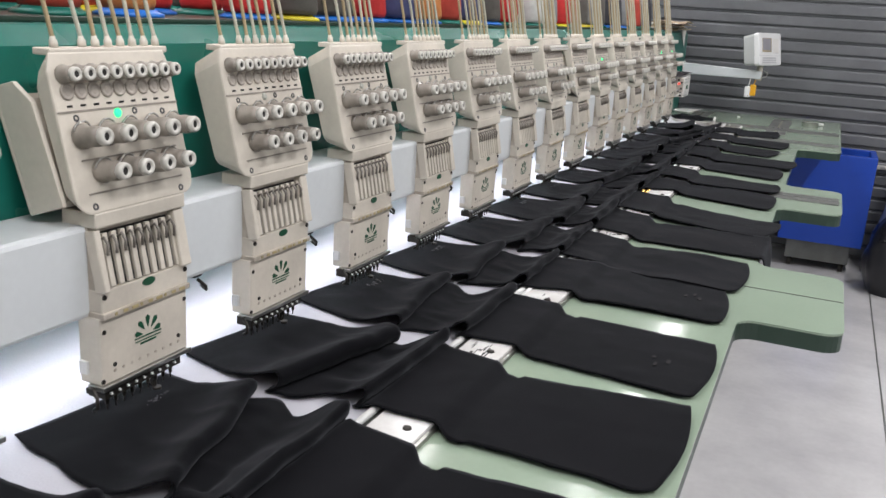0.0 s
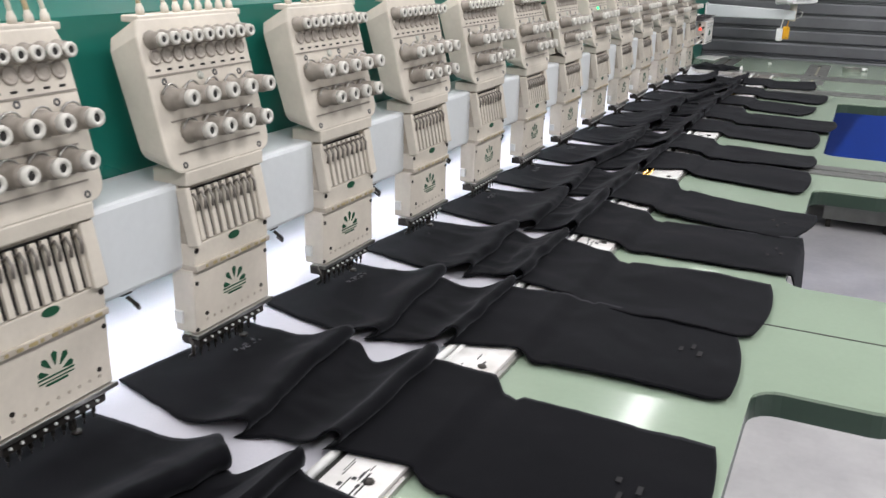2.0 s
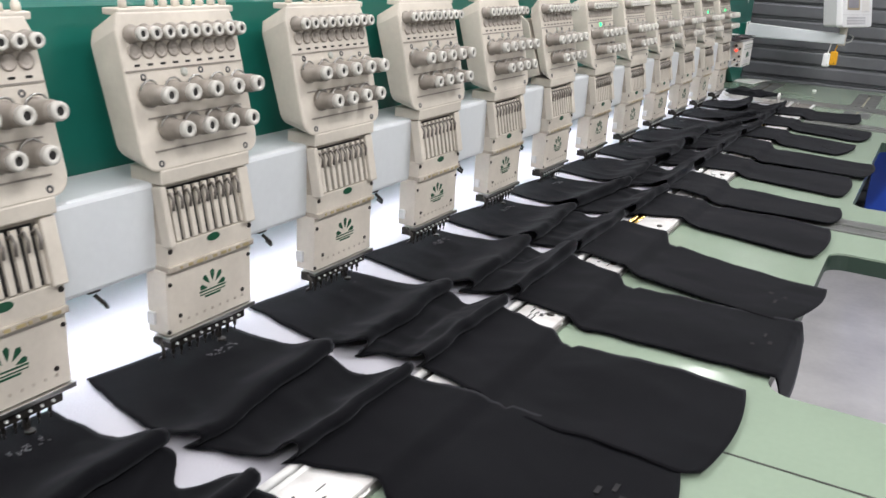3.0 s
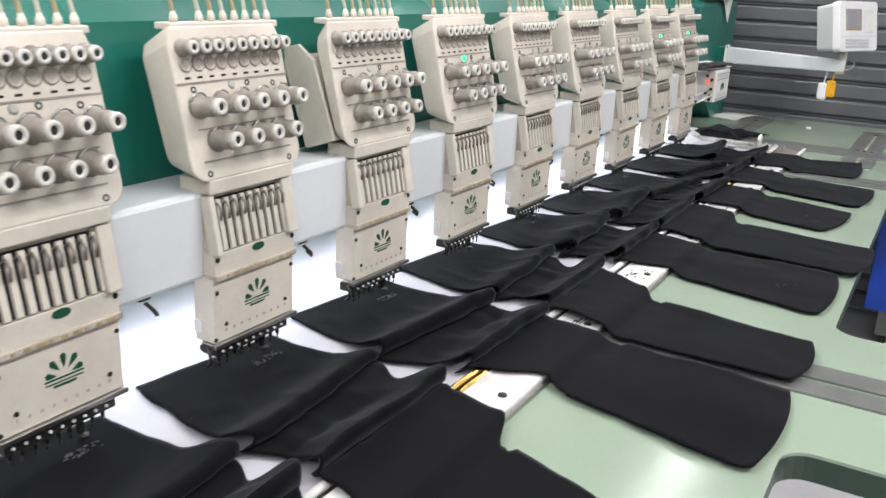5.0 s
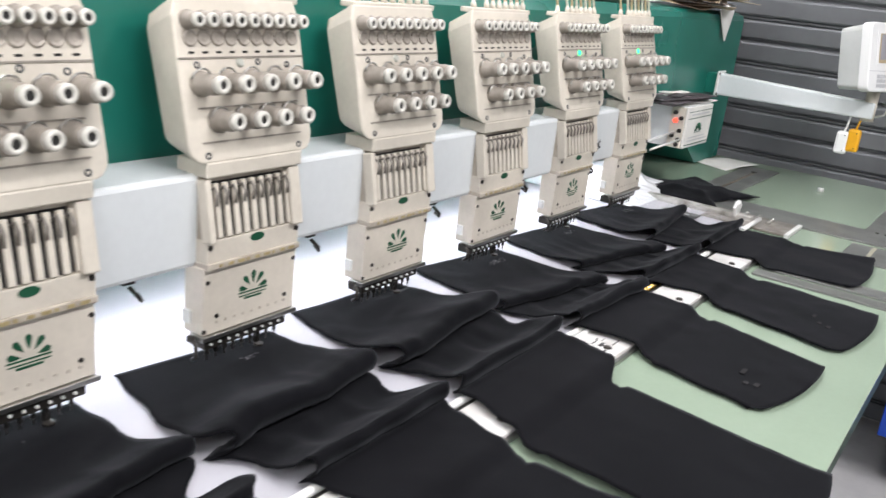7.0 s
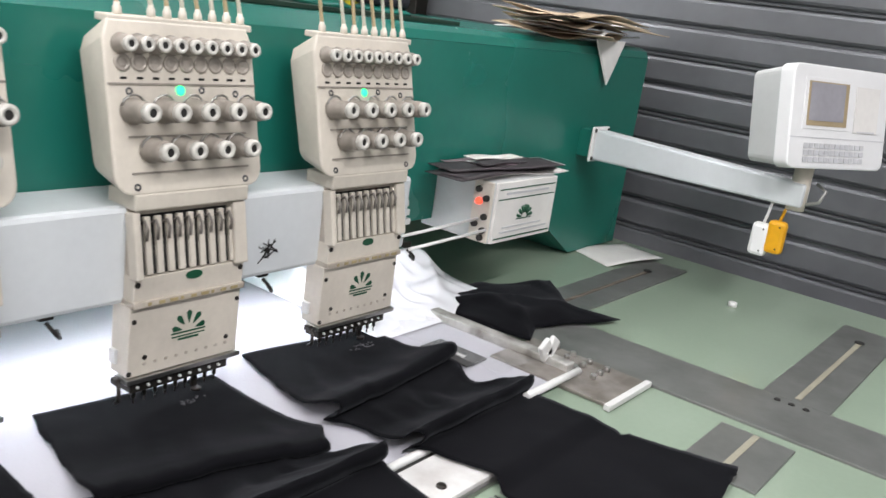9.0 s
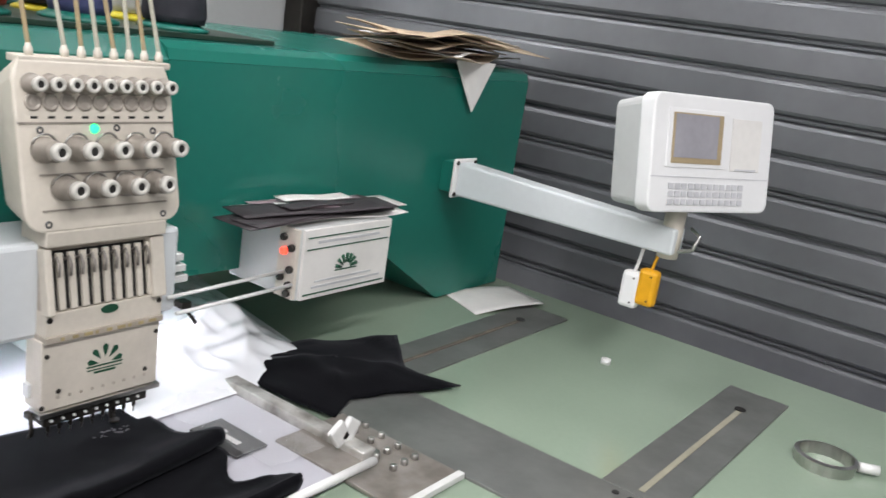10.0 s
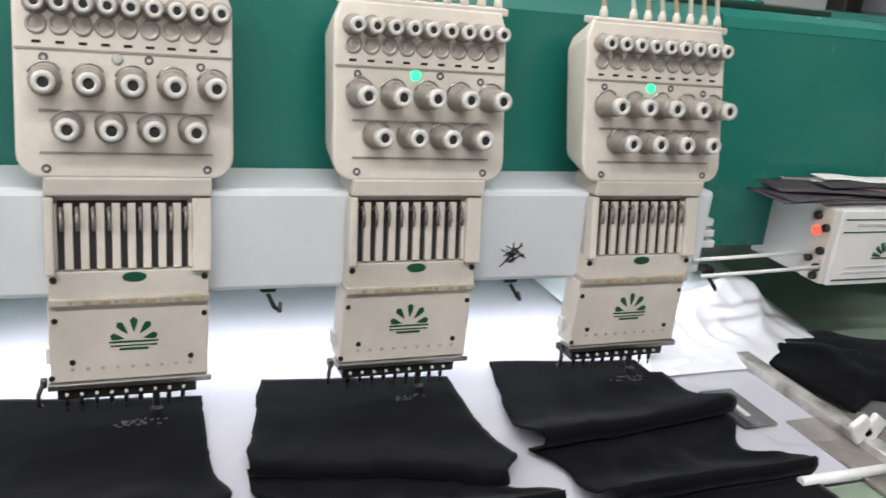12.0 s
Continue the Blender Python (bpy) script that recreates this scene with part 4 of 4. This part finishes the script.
for r_ in range(3):
    for c in range(12):
        part("key", box(NB(), (-0.092 + c * 0.0135, -0.074 + r_ * 0.0115, 0.0002), (-0.0815 + c * 0.0135, -0.0655 + r_ * 0.0115, 0.0022), 0.0006), KEYGREY, mon)

for x, z0, mt, nm, cl in ((0.275, 0.922, MONITOR, "white plastic switch hanging by a cord from the arm", "white"), (0.302, 0.932, YELLOW, "yellow plastic switch hanging by a cord from the arm", "yellow")):
    sw = thing("hanging_switch", nm, "switch", END, "switches under the arm")
    part("switch_body", box(NB(), (x - 0.016, 4.415, z0), (x + 0.016, 4.437, z0 + 0.060), 0.007), mt, sw)
    part("cord", tube_path(NB(), [(x, 4.426, z0 + 0.055), (x + 0.004, 4.426, z0 + 0.075), (x + 0.008, 4.425, 1.026)], 0.003, 6), mt, sw)
    for dz in (0.01, 0.05):
        part("rivet", lathe(NB(), (x + 0.006, 4.4152, z0 + dz), (0, -1, 0), [(0, 0.002), (0.0008, 0.0016)], 6), BLACKSTEEL, sw)

# papers on the housing
pp = thing("kraft_paper_pile", "loose pile of kraft and white pattern papers on the housing", "papers", pose(0.046, -0.022, -0.0115))
for i in range(13):
    rg = random.Random(i + 50)
    w, d = rg.uniform(0.04, 0.085), rg.uniform(0.13, 0.21)
    c = Vector((-0.24 + rg.uniform(-0.05, 0.05), 4.455 + rg.uniform(-0.12, 0.08), 1.253 + i * 0.0030))
    rot = Matrix.Rotation(rg.uniform(-0.45, 0.45), 4, "Z")
    cu, ph = rg.uniform(0.003, 0.014), rg.uniform(0, 6)

    def curl(u, v):
        p = rot @ Vector(((u - 0.5) * 2 * w, (v - 0.5) * 2 * d, 0))
        return c + p + Vector((0, 0, cu * (1 + math.sin(5 * v + ph) * math.cos(3 * u)) * 0.7 + 0.012 * max(0, v - 0.7)))
    o = part("sheet", sheet(NB(), 8, 12, curl), (KRAFT, PAPER, KRAFT, CARD, PAPER, KRAFT)[i % 6], pp)
    o.modifiers.new("thickness", "SOLIDIFY").thickness = 0.0015
bm = NB()
v = [bm.verts.new(p) for p in ((-0.145, 4.385, 1.257), (-0.142, 4.50, 1.257), (-0.134, 4.435, 1.172), (-0.142, 4.385, 1.260), (-0.139, 4.50, 1.260), (-0.131, 4.435, 1.174))]
for q in ((0, 1, 2), (5, 4, 3), (0, 3, 4, 1), (1, 4, 5, 2), (2, 5, 3, 0)):
    bm.faces.new([v[i] for i in q])
part("hanging_corner", bm, PAPER, pp, "white paper corner hanging down")
ps = sheet(NB(), 8, 8, lambda u, v: (-0.145 + 0.115 * u + 0.05 * v, 4.50 + 0.16 * v - 0.05 * u, TZ + 0.002 + 0.008 * u * v + 0.004 * math.sin(3 * v)))
o = solid("loose_paper", ps, PAPER, "sheet of white paper on the table beside the housing", "paper")
o.location = (0.026, -0.043, 0)
o.modifiers.new("thickness", "SOLIDIFY").thickness = 0.0012

# small things on the table
solid("hex_nut", lathe(NB(), (0.2605, 4.413, TZ), (0, 0, 1), [(0, 0.009), (0.008, 0.009), (0.008, 0.005), (0.004, 0.004)], 6), WHITEBAR, "small bright nut on the table", "nut")
ring = NB()
n = 28
rows = []
for r, z in ((0.040, 0), (0.042, 0.016), (0.036, 0.018), (0.034, 0.0)):
    rows.append([ring.verts.new((0.631 + r * math.cos(2 * math.pi * i / n), 4.347 + r * math.sin(2 * math.pi * i / n), TZ + z)) for i in range(n)])
for a in range(4):
    for i in range(n):
        ring.faces.new((rows[a][i], rows[a][(i + 1) % n], rows[(a + 1) % 4][(i + 1) % n], rows[(a + 1) % 4][i]))
bmesh.ops.recalc_face_normals(ring, faces=ring.faces)
rg_ = thing("hoop_clamp", "small pale hoop with a tightening knob on the table", "hoop")
part("hoop", ring, STEEL, rg_)
part("knob", cyl(NB(), (0.671, 4.362, TZ + 0.010), (0.695, 4.374, TZ + 0.010), 0.007), WHITEBAR, rg_)

# blue bin on the floor
bin_ = thing("blue_bin", "large blue plastic bin on a low dolly under the table end", "bin")
BX0, BX1, BY0, BY1, BZ0, BZ1 = 0.56, 0.99, 4.40, 4.74, 0.165, 0.66
bm = NB()
for lo, hi in (((BX0, BY0, BZ0), (BX1, BY0 + 0.03, BZ1)), ((BX0, BY1 - 0.03, BZ0), (BX1, BY1, BZ1)), ((BX0, BY0 + 0.03, BZ0), (BX0 + 0.03, BY1 - 0.03, BZ1)), ((BX1 - 0.03, BY0 + 0.03, BZ0), (BX1, BY1 - 0.03, BZ1)), ((BX0 + 0.03, BY0 + 0.03, BZ0), (BX1 - 0.03, BY1 - 0.03, BZ0 + 0.03))):
    box(bm, lo, hi, 0.004)
part("bin_body", bm, BLUE, bin_)
part("dolly", box(NB(), (BX0 + 0.05, BY0 + 0.06, 0.05), (BX1 - 0.05, BY1 - 0.04, BZ0), 0.004), GREYPLATE, bin_)
for x in (BX0 + 0.08, BX1 - 0.08):
    for y in (BY0 + 0.10, BY1 - 0.08):
        part("castor", cyl(NB(), (x - 0.012, y, 0.025), (x + 0.012, y, 0.025), 0.025), BLACKSTEEL, bin_)

# sacks on the floor beyond the table
SACK = mat("pale_blue_film_sack", (0.46, 0.52, 0.62), 0.3, vary=0.1, scale=9)
BLACKSACK = mat("black_film_sack", (0.012, 0.012, 0.016), 0.3, vary=0.1, scale=9)


def sack(name, x, y, rad, high, material, label):
    def fn(u, v):
        a, t = v * 2 * math.pi, u
        r = rad * (math.sin(math.pi * min(0.97, 0.16 + 0.80 * t)) ** 0.6) * (1 + 0.16 * noise.noise((math.cos(a) * 2, math.sin(a) * 2, t * 4 + x)))
        return (x + r * math.cos(a), y + r * math.sin(a), high * t * (1 + 0.05 * noise.noise((math.cos(a) * 3, math.sin(a) * 3, x))))
    bm = sheet(NB(), 22, 36, fn)
    bmesh.ops.remove_doubles(bm, verts=bm.verts, dist=0.0005)
    return solid(name, bm, material, label, "sack")


sack("plastic_sack", 1.21, 4.52, 0.15, 0.72, SACK, "pale blue plastic sack on the floor")
sack("black_sack", 1.13, 4.19, 0.14, 0.42, BLACKSACK, "black plastic sack on the floor")

# thread cones on top of the housing
rack = thing("thread_rack", "green thread rack plate on top of the machine housing", "rack")
part("rack_plate", box(NB(), (-0.54, -0.7, 1.2405), (-0.16, 4.00, 1.247), 0.001), TABLEEDGE, rack)
COLS = [(0.55, 0.02, 0.02), (0.03, 0.03, 0.04), (0.62, 0.62, 0.60), (0.45, 0.05, 0.03), (0.05, 0.06, 0.16), (0.10, 0.09, 0.08), (0.55, 0.20, 0.05), (0.25, 0.25, 0.26)]
CM = [mat("thread", c, 0.7, vary=0.1, scale=40, fine=500, bump=0.4) for c in COLS]
BASES = [BLUE_L := mat("blue_cone_base", (0.01, 0.16, 0.60), 0.4), mat("yellow_cone_base", (0.70, 0.60, 0.03), 0.4), GREEN]
ci = 0
for k in range(-2, 15):
    for j in range(2 if k < 14 else 1):
        for xr in (-0.22, -0.34, -0.46):
            ci += 1
            if (ci * 7) % 11 == 0:
                continue
            y = k * S + 0.02 + j * 0.1375 + (0.03 if xr == -0.34 else 0)
            cone = thing("thread_cone", "cone of coloured embroidery thread on a plastic base", "thread cone", pose(xr, y, 1.247), "cones on the rack")
            rb = rnd.uniform(0.034, 0.044)
            part("base", lathe(NB(), (0, 0, 0), (0, 0, 1), [(0, 0.048), (0.004, 0.048), (0.007, 0.040), (0.010, 0.036)], 16), BASES[rnd.choice((0, 0, 1, 2, 2))], cone)
            part("thread_body", lathe(NB(), (0, 0, 0.010), (0, 0, 1), [(0, rb), (0.01, rb + 0.003), (0.10, rb * 0.82), (0.13, rb * 0.55)], 16), CM[rnd.choice((0, 0, 1, 2, 3, 4, 5, 6, 7, 0, 3))], cone)
